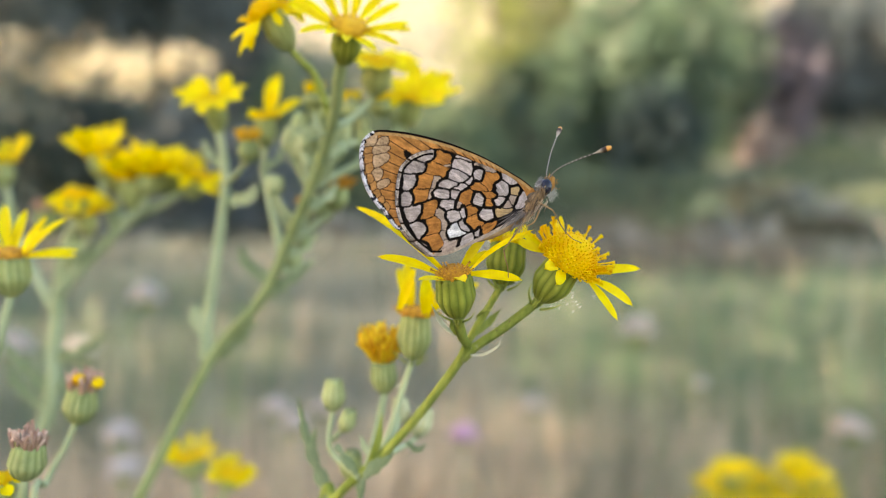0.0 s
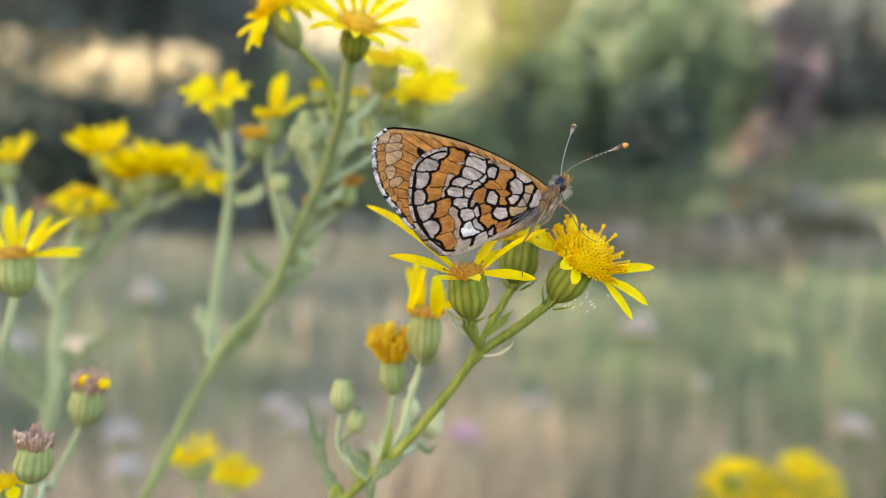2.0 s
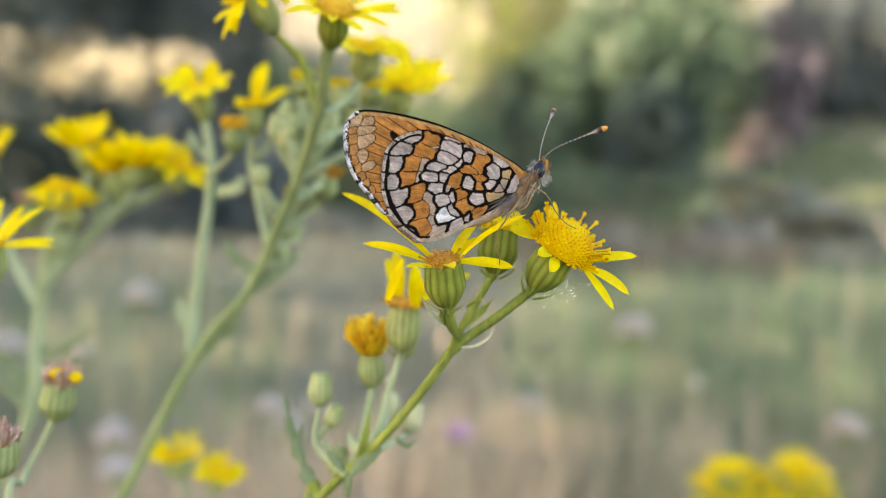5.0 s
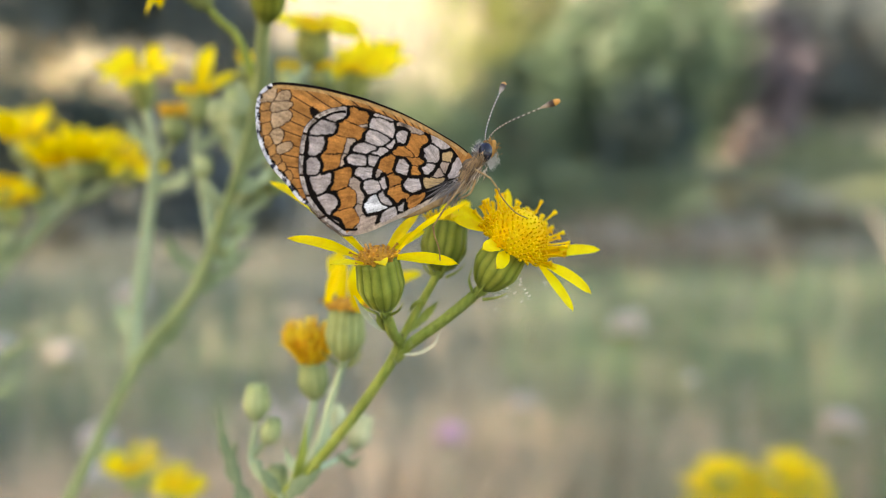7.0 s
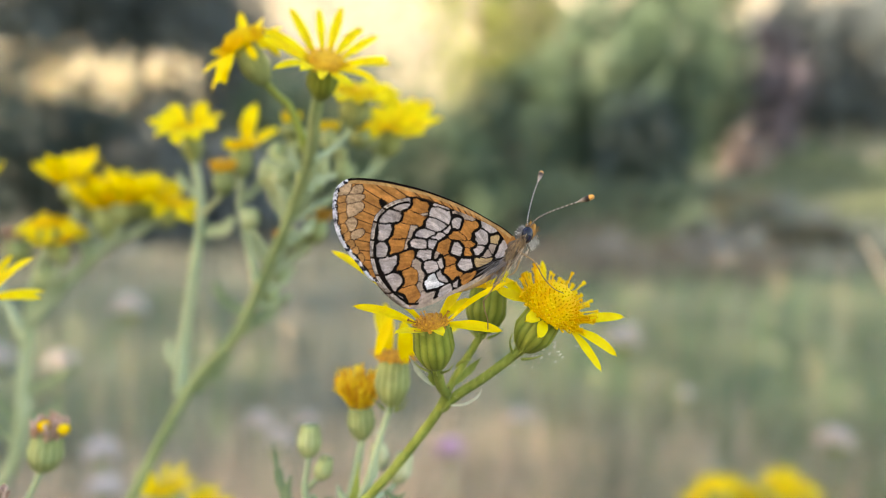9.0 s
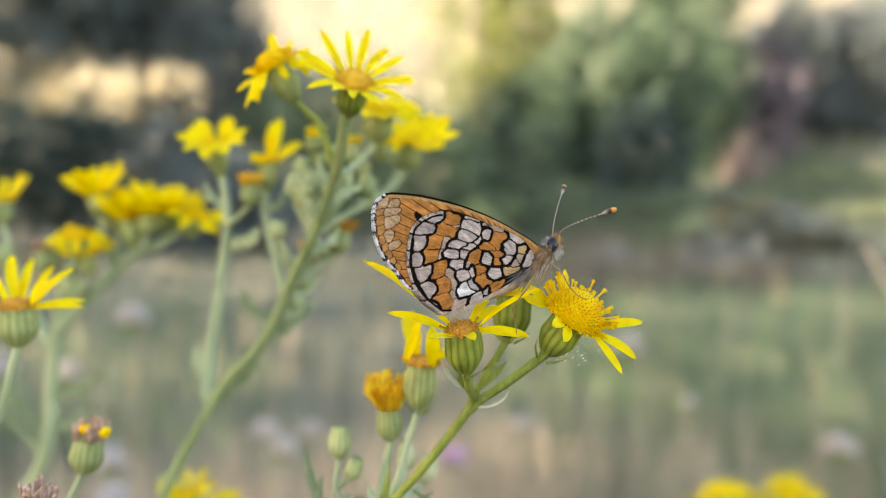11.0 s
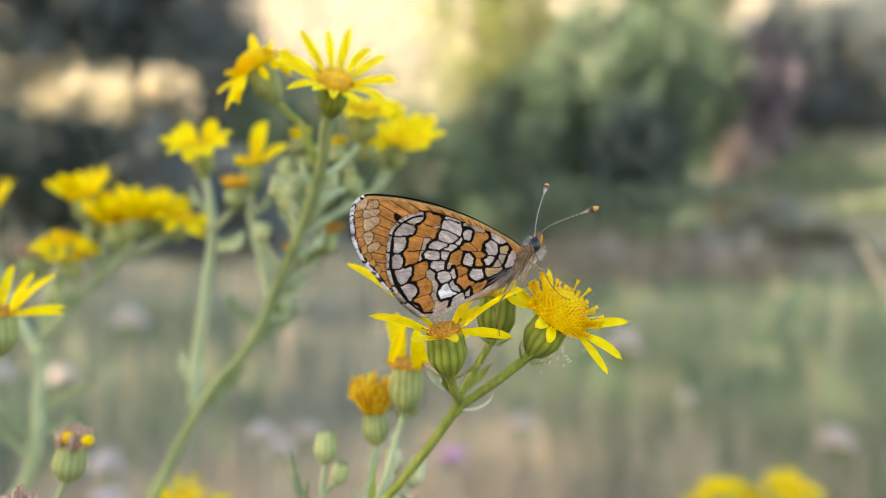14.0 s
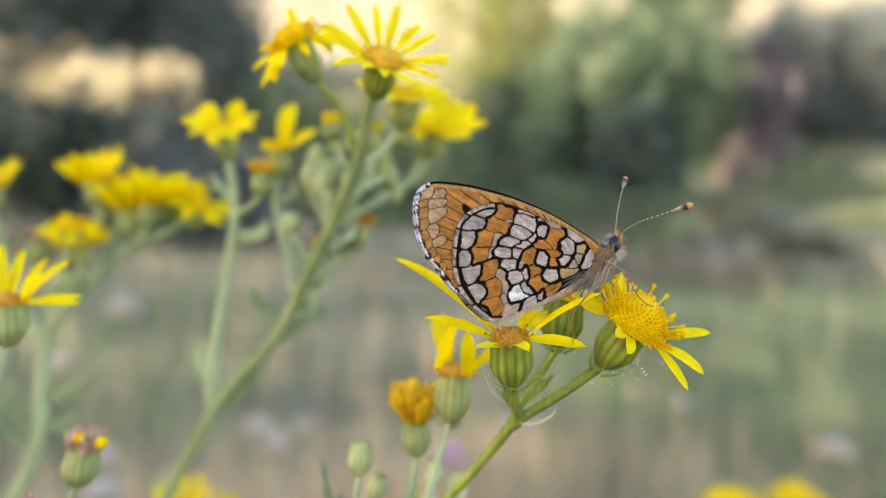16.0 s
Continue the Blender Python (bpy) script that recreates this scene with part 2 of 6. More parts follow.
def involucre_data(base, axis, r, h, n=14, dark=(0.17, 0.225, 0.032), light=(0.385, 0.44, 0.085), closed=False, urn=0.0):
    """A bell of upright bracts: ribbed wall with a swollen foot; closed makes a shut bud."""
    s, u, a = frame_of(axis)
    verts, faces, tint = [], [], []
    fine = 6
    seg, rows = n * fine, 12
    rng = random.Random(int(h * 1e7) + n)
    odd = [(rng.uniform(0.55, 1.0), rng.uniform(0.6, 1.25), rng.uniform(-0.16, 0.16)) for _ in range(n)]
    for i in range(rows + 1):
        t = i / rows
        rad = r * (0.28 + 0.76 * min(1, t * 2.1) ** 0.62 - 0.10 * max(0, t - 0.4))
        rad *= 1 - urn * max(0, t - 0.25)
        if closed:
            rad = r * math.sqrt(max(0.02, 1 - (2 * t - 0.9) ** 2 / 1.22))
        for k in range(seg):
            j = k // fine
            bright, rise, shift = odd[j]
            ph = k / fine % 1
            groove = abs(2 * ph - 1) if k % fine else 1.0        # 1 in the joint between two bracts
            rib = (0.045 - 0.085 * groove ** 3) * rise
            ang = 2 * math.pi * (k + (shift * fine if k % fine else 0) * 0.5) / seg
            verts.append(Vector(base) + a * (h * t) + (s * math.cos(ang) + u * math.sin(ang)) * rad * (1 + rib))
            f = (1 - groove ** 1.6) * bright * (0.8 + 0.2 * math.sin(7 * t + 5 * bright))
            g = 0.85 + 0.25 * t - 0.3 * max(0.0, t - 0.86) / 0.14 * (bright < 0.75)
            tint.append([(dark[c] + (light[c] - dark[c]) * f) * g for c in range(3)])
    for i in range(rows):
        for k in range(seg):
            p, q = i * seg + k, i * seg + (k + 1) % seg
            faces.append((p, q, q + seg, p + seg))
    faces.append(tuple(range(seg))[::-1])
    faces.append(tuple(rows * seg + k for k in range(seg)))
    return verts, faces, tint


def disc_data(centre, axis, r, dome, count, rng, tall=1.0, flare=1.0, ripe=None):
    """A dome packed with small tubular florets in a spiral, those of the rim longer and open; ripe: the side on which they stand out far."""
    s, u, a = frame_of(axis)
    verts, faces = [], []
    for i in range(8):            # the receptacle under the florets
        t = i / 7 * math.pi / 2
        for k in range(16):
            g = 2 * math.pi * k / 16
            verts.append(Vector(centre) + (s * math.cos(g) + u * math.sin(g)) * (r * 0.88 * math.cos(t)) + a * (dome * 0.9 * math.sin(t)))
    for i in range(7):
        for k in range(16):
            p, q = i * 16 + k, i * 16 + (k + 1) % 16
            faces.append((p, q, q + 16, p + 16))
    for i in range(count):
        f = math.sqrt((i + 0.5) / count)
        g = i * 2.39996
        out = s * math.cos(g) + u * math.sin(g)
        e = f * 1.6
        f = min(1.0, max(0.0, f + rng.uniform(-0.035, 0.035)))
        foot = Vector(centre) + out * (r * math.sin(e) * 0.9) + a * (dome * 0.85 * math.cos(e))
        d = (a * math.cos(e * 0.75) + out * math.sin(e * 0.75) + Vector((rng.uniform(-.2, .2), rng.uniform(-.2, .2), rng.uniform(-.2, .2)))).normalized()
        long = f > 0.74 and rng.random() < 0.38
        reach = 0.36
        if ripe:
            side = out.dot(Vector(ripe))
            long = f > 0.66 and side > -0.1 and rng.random() < 0.5
            reach = 0.38 + 0.2 * max(0.0, side)
        ln = r * ((reach if long else 0.06 + 0.06 * f) * rng.uniform(0.6, 1.25)) * tall
        w = (r * (0.046 if ripe else 0.052) if long else r * 0.62 / math.sqrt(count)) * rng.uniform(0.8, 1.2)
        s2, u2, _ = frame_of(d)
        b0 = len(verts)
        for lv, ww in ((0, 0.55), (0.72, 0.65), (0.86, 0.9), (1.0, 1.65)) if long else ((0, 0.7), (0.6, 0.75), (0.88, 0.9 + 0.45 * f * flare), (1.0, 0.6 + 0.75 * f * flare)):
            for k in range(5):
                h = 2 * math.pi * k / 5
                verts.append(foot + d * (ln * lv) + (s2 * math.cos(h) + u2 * math.sin(h)) * (w * ww))
        for lv in range(3):
            for k in range(5):
                p, q = b0 + lv * 5 + k, b0 + lv * 5 + (k + 1) % 5
                faces.append((p, q, q + 5, p + 5))
        faces.append(tuple(b0 + 15 + k for k in range(5)))
    return verts, faces


def flower_head(plant, foot, axis, size, seed, rays=(), count=0, lift=20, length=2.3, disc=None, florets=70, cup=1.0, label="", width=0.72, tall=1.0, droop=0.0, cup_r=1.0, dome=0.55, urn=0.12, pale=None, ripe=None):
    """A ragwort head: the green cup with its foot at foot, the disc on it, and the rays, either to the given tips or spread evenly.
    size: radius of the disc."""
    rng = random.Random(seed)
    s, u, a = frame_of(axis)
    foot = Vector(foot)
    h = size * 1.75 * cup
    # cups of the plants behind have a hazy veil mixed into their tones
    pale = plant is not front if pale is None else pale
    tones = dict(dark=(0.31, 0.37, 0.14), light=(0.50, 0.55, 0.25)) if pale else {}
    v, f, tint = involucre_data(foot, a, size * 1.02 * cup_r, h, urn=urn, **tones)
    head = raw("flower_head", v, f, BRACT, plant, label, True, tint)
    top = foot + a * h
    v, f = disc_data(top, a, size, size * dome, florets, rng, tall, ripe=ripe)
    raw("disc", v, f, disc or DISC, head, "", True)
    if plant is front:
        for k in range(5):        # small loose bracts round the foot of the cup
            g = 1.26 * k + rng.uniform(-0.3, 0.3) + seed
            out = s * math.cos(g) + u * math.sin(g)
            p, wee = foot + out * size * 0.3 * cup_r, min(1.0, 0.0022 / size)
            tube("bract", [p - a * size * 0.25, p + out * size * 0.5 * cup_r + a * size * 0.12 * wee, p + out * size * rng.uniform(0.65, 0.9) * cup_r + a * size * rng.uniform(0.4, 0.75) * wee], size * 0.09 * wee, size * 0.02 * wee, STEM, head, seg=5, n=3)
    tips = [t if isinstance(t, tuple) else (t, 1.0) for t in rays]
    for k in range(count):
        g = 2 * math.pi * (k + rng.uniform(-0.25, 0.25)) / count
        el = radians(lift + rng.uniform(-14, 14))
        out = s * math.cos(g) + u * math.sin(g)
        tips.append((top + out * (size * 0.9) + (out * math.cos(el) + a * math.sin(el)) * (size * length * rng.uniform(0.85, 1.1)) - Vector((0, 0, droop * size * rng.random())), 1.0))
    for tip, slim in tips:
        d = tip - top
        flat = (d - a * d.dot(a)).normalized()
        v, f = ray_data(top + flat * size * 0.86 - a * size * 0.05, tip, a + Vector((0, -0.8, 0.1)), size * width * slim * rng.uniform(0.88, 1.12), rng, rng.uniform(0.03, 0.14))
        raw("ray", v, f, PETAL, head, "", True)
    return head


def withered_head(plant, foot, axis, size, seed, mat_, spread=1.0, count=60, cup=1.0, label="", long=1.0, cup_r=0.98):
    """A spent head: the cup with a ragged brush of shrunken florets."""
    rng = random.Random(seed)
    s, u, a = frame_of(axis)
    foot = Vector(foot)
    h = size * 2.0 * cup
    v, f, tint = involucre_data(foot, a, size * cup_r, h, light=(0.43, 0.48, 0.23), dark=(0.24, 0.30, 0.12), urn=0.3)
    head = raw("spent_head", v, f, BRACT, plant, label, True, tint)
    v, f = [], []
    top = foot + a * h * 0.97
    for i in range(count):
        g, q = rng.uniform(0, 6.283), math.sqrt(rng.random())
        out = s * math.cos(g) + u * math.sin(g)
        p = top + out * (q * size * 0.85)
        d = (a + out * q * 0.7 * spread + Vector((rng.uniform(-.3, .3), rng.uniform(-.3, .3), rng.uniform(-.1, .3)))).normalized()
        ln = size * rng.uniform(0.5, 1.1) * long
        bend = Vector((rng.uniform(-.3, .3), rng.uniform(-.3, .3), rng.uniform(-.2, .2))) * size * 0.5
        tube_data([p, p + d * ln * 0.6, p + d * ln + bend], size * 0.05, size * 0.085, 2, 5, 0, v, f)
    raw("brush", v, f, mat_, head, "", True)
    return head


def bud(plant, foot, axis, r, label="", dark=(0.34, 0.41, 0.18), light=(0.54, 0.59, 0.33)):
    v, f, tint = involucre_data(foot, axis, r * 0.88, r * 2.2, 11, dark, light, False, 0.42)
    return raw("bud", v, f, BRACT, plant, label, True, tint)


def lobed_leaf(plant, points, width, seed, mat_=LEAF, lobes=5, name="leaf"):
    """A narrow leaf with a midrib and pairs of toothed side lobes."""
    rng = random.Random(seed)
    line = curve(points, 8)
    verts, faces = [], []
    side = None
    n = len(line)
    for i, c in enumerate(line):
        ax = (line[min(i + 1, n - 1)] - line[max(i - 1, 0)]).normalized()
        side = (ax.cross(Vector((0.2, -1, 0.3)))).normalized()
        up = ax.cross(side)
        t = i / (n - 1)
        w = width * (0.35 + 0.65 * abs(math.sin(t * lobes * math.pi))) * (1 - t ** 3) * rng.uniform(0.8, 1.2) + width * 0.06
        for q in (-1, -0.5, 0, 0.5, 1):
            verts.append(c + side * (q * w) + ax * (abs(q) * w * 0.7) + up * (abs(q) * width * 0.25))
    for i in range(n - 1):
        for k in range(4):
            a = i * 5 + k
            faces.append((a, a + 1, a + 6, a + 5))
    return raw(name, verts, faces, mat_, plant, "", True)


def ragwort(base, label, group="ragwort plants"):
    return thing("ragwort_plant", base, label, "wildflower", group)


# The plant that carries the butterfly
front = ragwort(mm(-60, 150, -750), "yellow flowering ragwort with green ribbed buds under the butterfly")
tube("stem", [mm(-60, 150, -752), mm(-52, 142, -420), mm(-38, 128, -140), mm(-19.46, 115.92, -50.20), mm(-15.31, 111.28, -41.76), mm(-7.48, 106.65, -33.24), mm(-1.84, 102.97, -25.88), mm(3.09, 99.30, -18.12), mm(2.71, 96.41, -15.58), mm(2.08, 93.53, -12.74)], 0.0022, 0.00054, STEM, front, ribs=0.15, seg=16)
tube("branch", [mm(2.81, 99.76, -19.10), mm(4.47, 98.84, -17.30), mm(7.65, 97.44, -14.87), mm(10.38, 96.05, -12.52), mm(12.38, 95.12, -10.70)], 0.00056, 0.00052, STEM, front, ribs=0.14, seg=14)
tube("branch", [mm(2.81, 99.79, -18.36), mm(4.27, 99.42, -15.47), mm(6.27, 98.58, -11.89), mm(7.87, 97.70, -8.96)], 0.0005, 0.00045, STEM, front, ribs=0.08)
tube("branch", [mm(-9.31, 107.59, -34.75), mm(-7.29, 108.73, -31.42), mm(-5.89, 109.95, -26.40), mm(-4.17, 110.18, -21.26)], 0.0006, 0.0005, STEM_PALE, front, ribs=0.06)
tube("branch", [mm(-10.45, 108.50, -36.68), mm(-9.74, 112.65, -33.41), mm(-8.98, 113.82, -29.47), mm(-8.51, 114.44, -26.88)], 0.0008, 0.00055, STEM_PALE, front)
tube("branch", [mm(-11.66, 108.45, -37.90), mm(-16.60, 113.56, -35.39), mm(-16.54, 115.80, -29.98)], 0.0006, 0.0004, STEM_PALE, front)
tube("branch", [mm(-16.57, 114.61, -34.42), mm(-15.16, 113.68, -32.85), mm(-14.19, 112.72, -31.90)], 0.0004, 0.00035, STEM_PALE, front)
tube("branch", [mm(-11.88, 110.35, -40.24), mm(-12.87, 113.38, -39.62)], 0.0005, 0.0004, STEM_PALE, front)
tube("branch", [mm(-7.55, 107.60, -34.35), mm(-5.0, 112.63, -34.3), mm(-3.7, 116.62, -34.4)], 0.0005, 0.0004, STEM_PALE, front)

# head below the wings
flower_head(front, mm(2.08, 93.53, -12.74), (-0.10, -0.34, 0.93), 0.0020, 3,
            rays=[mm(-11.43, 102.63, 0.65), mm(-7.82, 93.35, -5.42), mm(-2.67, 86.75, -7.70), mm(2.80, 85.24, -7.85), mm(9.72, 90.74, -8.04), (mm(10.9, 88.4, -1.95), 0.55), mm(5.70, 96.97, -2.83), mm(6.30, 95.88, -4.75)],
            disc=DISC_OLD, florets=70, cup=1.66, cup_r=1.16, width=0.64, tall=1.6, label="ragwort head with few rays and orange disc")
# the large head that the butterfly faces
flower_head(front, mm(12.38, 95.12, -10.77), (0.5, -0.30, 0.82), 0.0038, 7,
            rays=[mm(24.77, 94.79, -6.87), mm(23.41, 93.09, -11.37), mm(21.44, 92.52, -13.02), mm(11.66, 86.80, -6.42), mm(13.15, 87.22, -8.26), mm(9.06, 92.44, -3.42), mm(9.65, 95.00, -2.12), (mm(15.4, 99.2, -0.2), 0.8)],
            florets=380, cup=0.87, width=0.35, tall=1.35, cup_r=0.62, dome=1.12, ripe=(0.45, 0.87, 0.2), label="wide ragwort head with golden disc and drooping rays")
# half-hidden heads behind
flower_head(front, mm(7.87, 97.70, -9.11), (0.16, 0.2, 0.95), 0.0024, 11, rays=[mm(8.80, 103.02, -1.76), mm(11.18, 104.04, -1.40), mm(6.52, 102.94, -3.66)], cup=1.25)
flower_head(front, mm(-4.17, 110.18, -21.09), (0.08, -0.1, 0.98), 0.0028, 13, rays=[mm(-5.30, 115.80, -7.19), mm(-6.60, 117.74, -8.53), mm(-3.53, 108.77, -7.56), mm(-2.23, 107.73, -8.45), mm(-1.32, 111.64, -10.74), mm(5.76, 114.64, -10.68)], disc=DISC_OLD, cup=1.4, width=0.66, urn=0.3, pale=True, cup_r=0.9, dome=0.35)
withered_head(front, mm(-8.51, 114.43, -27.05), (-0.05, -0.1, 1), 0.0021, 15, DISC_FADING, 0.85, 210, 1.25, "spent ragwort head with ragged orange florets", 2.5)
bud(front, mm(-16.54, 115.79, -30.15), (0.05, 0, 1), 0.0022)
bud(front, mm(-14.44, 112.69, -32.40), (0.3, -0.2, 0.9), 0.0016)
bud(front, mm(-13.72, 113.38, -39.62), (0.15, -0.3, 0.9), 0.002)
bud(front, mm(-3.7, 116.62, -34.4), (0.3, 0.1, 0.9), 0.0021, "pale creamy young bud", (0.50, 0.53, 0.30), (0.72, 0.73, 0.52))
bud(front, mm(-6.0, 117.67, -32.6), (-0.1, 0.1, 0.9), 0.0018, "pale creamy young bud", (0.50, 0.53, 0.30), (0.72, 0.73, 0.52))
lobed_leaf(front, [mm(-7.55, 107.67, -32.74), mm(-6.43, 110.78, -30.35), mm(-6.99, 111.90, -27.71)], 0.0006, 26, STEM_PALE, 1)
lobed_leaf(front, [mm(-9.40, 108.58, -34.82), mm(-10.79, 109.61, -34.16), mm(-11.88, 110.70, -32.16)], 0.0006, 27, STEM_PALE, 1)
lobed_leaf(front, [mm(-5.16, 111.64, -33.53), mm(-3.46, 110.60, -34.47), mm(-1.96, 109.65, -33.34)], 0.0005, 28, LEAF, 1)
lobed_leaf(front, [mm(-15.45, 112.19, -43.89), mm(-18.11, 114.37, -39.97), mm(-20.59, 115.61, -34.28), mm(-22.07, 116.89, -28.07)], 0.0011, 21)
lobed_leaf(front, [mm(-17.85, 114.33, -40.82), mm(-19.48, 114.55, -35.70), mm(-18.96, 114.69, -32.45)], 0.0008, 22)
lobed_leaf(front, [mm(-10.35, 107.53, -35.95), mm(-8.83, 105.70, -32.14), mm(-8.19, 105.89, -27.81)], 0.0006, 23, STEM, 1)
lobed_leaf(front, [mm(-11.66, 108.45, -37.90), mm(-13.97, 107.60, -34.35), mm(-14.93, 107.67, -32.74)], 0.0007, 24, LEAF, 2)
lobed_leaf(front, [mm(-6.68, 106.63, -33.63), mm(-10.66, 106.48, -37.21), mm(-11.56, 107.29, -41.56)], 0.0009, 25, LEAF, 2)
for pts, w, mt in (([mm(1.71, 96.42, -15.44), mm(0.07, 95.50, -13.65), mm(-1.12, 94.59, -11.41)], 0.00035, WOOL), ([mm(3.09, 99.29, -18.41), mm(5.39, 98.30, -18.23), mm(7.22, 97.35, -17.04), mm(7.75, 96.90, -15.80)], 0.00018, WOOL),
                   ([mm(4.27, 99.39, -16.06), mm(6.19, 99.47, -14.22), mm(7.81, 99.55, -12.53)], 0.0005, STEM), ([mm(2.29, 96.41, -15.58), mm(1.56, 95.46, -14.36), mm(1.26, 94.52, -13.16)], 0.0004, STEM),
                   ([mm(4.52, 98.50, -13.57), mm(5.29, 96.55, -12.44), mm(6.50, 95.57, -12.03)], 0.00025, STEM), ([mm(-6.46, 110.01, -25.18), mm(-4.90, 110.06, -23.95), mm(-4.58, 110.13, -22.32)], 0.0003, WOOL)):
    lobed_leaf(front, pts, w, 31, mt, 1, "bract")


# tiny dark aphids that sit on the branches
for k, (p0, p1, t) in enumerate(((mm(2.81, 99.79, -18.36), mm(4.27, 99.42, -15.47), 0.62), (mm(4.47, 98.84, -17.30), mm(7.65, 97.44, -14.87), 0.9), (mm(7.65, 97.44, -14.87), mm(10.38, 96.05, -12.52), 0.45))):
    at = p0.lerp(p1, t) + Vector((-0.0001, -0.00046, 0.0002))
    aphid = thing("aphid", at, "tiny dark aphid on the green branch", "insect", "aphids")
    d = (p1 - p0).normalized() * 0.00022
    v, f = tube_data([at - d, at - d * 0.5, at + d * 0.3, at + d], 0.00008, 0.00006, 3, 8)
    v = [at + (q - at) * (1.9 - 1.1 * abs(2 * i / len(v) - 1)) for i, q in enumerate(v)]
    raw("body", v, f, SKIN, aphid, "", True)
    for side in (-1, 1):
        tube("leg", [at, at + Vector((side * 0.00015, 0.0, -0.0001)), at + Vector((side * 0.00022, 0.00012, -0.0002))], 0.00002, 0.000015, SKIN, aphid, seg=5, n=2)


# ---------------------------------------------------------------- butterfly
WO, WU, WV = mm(8.49, 89.09, -0.24), Vector((0.9663, 0.257, -0.0112)), Vector((-0.0055, 0.0643, 0.9979))
WN = WU.cross(WV) * -1          # towards the lens
if WN.y > 0:
    WN = -WN


def on_wing(u, v, w=0.0):
    """Millimetres in the wing's plane, w towards the near side, to the world."""
    return WO + (WU * u + WV * v + WN * w) * 0.001


BEIGE, DUN = (0.50, 0.325, 0.20), (0.43, 0.32, 0.265)
LUNULE = (0.405, 0.33, 0.312)
ORANGE, AMBER, CREAM, WHITE, TAN, INK = (0.455, 0.182, 0.046), (0.50, 0.235, 0.08), (0.475, 0.392, 0.375), (0.68, 0.66, 0.68), (0.52, 0.34, 0.17), (0.008, 0.005, 0.004)
UMBER = (0.05, 0.022, 0.01)
HIND, FORE = [], []


def cell(wing_, colour, *outline):
    """One coloured field of a wing, in millimetres of the wing's plane."""
    wing_.append((colour, outline))


# the chequered pattern: what lies between the fields stays black
cell(HIND, LUNULE, (-11.63, 6.05), (-11.06, 6.56), (-10.36, 7.01), (-9.66, 7.22), (-9.53, 6.67), (-9.85, 6.16), (-10.55, 5.96), (-11.18, 6.00))
cell(HIND, LUNULE, (-12.95, 4.66), (-12.69, 5.22), (-12.38, 5.72), (-11.81, 5.98), (-11.06, 5.76), (-10.55, 5.46), (-10.68, 5.03), (-11.13, 4.77), (-11.82, 4.63), (-12.45, 4.49))
cell(HIND, LUNULE, (-13.14, 2.89), (-13.01, 3.74), (-13.01, 4.35), (-12.32, 4.49), (-11.82, 4.32), (-11.63, 3.90), (-11.76, 3.28), (-12.14, 2.97), (-12.64, 2.77))
cell(HIND, LUNULE, (-13.27, 0.99), (-13.27, 1.66), (-13.20, 2.27), (-12.70, 2.41), (-12.27, 2.23), (-12.02, 1.75), (-12.27, 1.25), (-12.77, 0.94))
cell(HIND, LUNULE, (-13.02, 0.57), (-12.15, 0.83), (-11.33, 1.02), (-11.08, 0.54), (-11.27, -0.02), (-11.71, -0.45), (-12.28, -0.89), (-12.65, -0.52), (-12.84, 0.02))
cell(HIND, LUNULE, (-12.34, -1.13), (-11.52, -0.94), (-10.77, -1.06), (-10.52, -1.54), (-10.58, -2.04), (-11.03, -2.47), (-11.41, -2.71), (-11.78, -2.10), (-12.22, -1.43))
cell(HIND, LUNULE, (-11.16, -3.14), (-10.59, -3.32), (-10.34, -3.69), (-10.02, -4.37), (-10.53, -4.18), (-11.03, -3.63))
cell(HIND, ORANGE, (-9.28, 7.11), (-8.51, 6.82), (-7.80, 6.60), (-7.87, 5.85), (-8.51, 5.65), (-9.15, 5.87), (-9.66, 6.04), (-9.34, 6.55))
cell(HIND, ORANGE, (-10.36, 5.65), (-9.60, 5.86), (-8.51, 5.52), (-7.94, 5.48), (-8.20, 4.97), (-8.45, 4.35), (-9.54, 4.57), (-10.49, 4.79), (-10.36, 5.22))
cell(HIND, ORANGE, (-11.38, 4.21), (-10.56, 4.42), (-9.80, 4.19), (-9.93, 3.57), (-10.18, 3.07), (-11.01, 2.93), (-11.70, 2.98), (-11.45, 3.60))
cell(HIND, ORANGE, (-11.89, 2.61), (-10.88, 2.75), (-10.25, 2.70), (-10.38, 2.08), (-10.89, 1.64), (-11.52, 1.39), (-11.89, 1.20), (-11.83, 1.81))
cell(HIND, ORANGE, (-10.82, 0.85), (-10.25, 1.22), (-9.43, 1.42), (-9.56, 0.62), (-9.75, 0.06), (-10.58, -0.26), (-11.15, -0.45), (-10.83, 0.11))
cell(HIND, ORANGE, (-10.26, -0.68), (-9.50, -0.43), (-8.99, -0.55), (-8.86, -1.10), (-9.12, -1.72), (-9.76, -2.09), (-10.39, -2.28), (-10.26, -1.54), (-10.52, -0.99))
cell(HIND, ORANGE, (-10.90, -2.77), (-10.14, -2.46), (-9.31, -2.34), (-8.81, -2.77), (-8.68, -3.38), (-9.13, -4.00), (-9.71, -4.37), (-9.89, -3.81), (-10.27, -3.26))
cell(HIND, DUN, (-9.67, 4.01), (-8.97, 4.21), (-9.23, 3.71), (-9.61, 3.27), (-9.87, 3.02))
cell(HIND, DUN, (-10.12, 2.64), (-9.87, 2.77), (-10.00, 2.27), (-10.25, 1.96))
cell(HIND, DUN, (-9.37, 0.25), (-8.98, 0.50), (-8.60, 0.14), (-8.67, -0.36), (-8.35, -0.85), (-8.16, -1.47), (-8.48, -1.78), (-8.80, -0.73), (-9.18, -0.24))
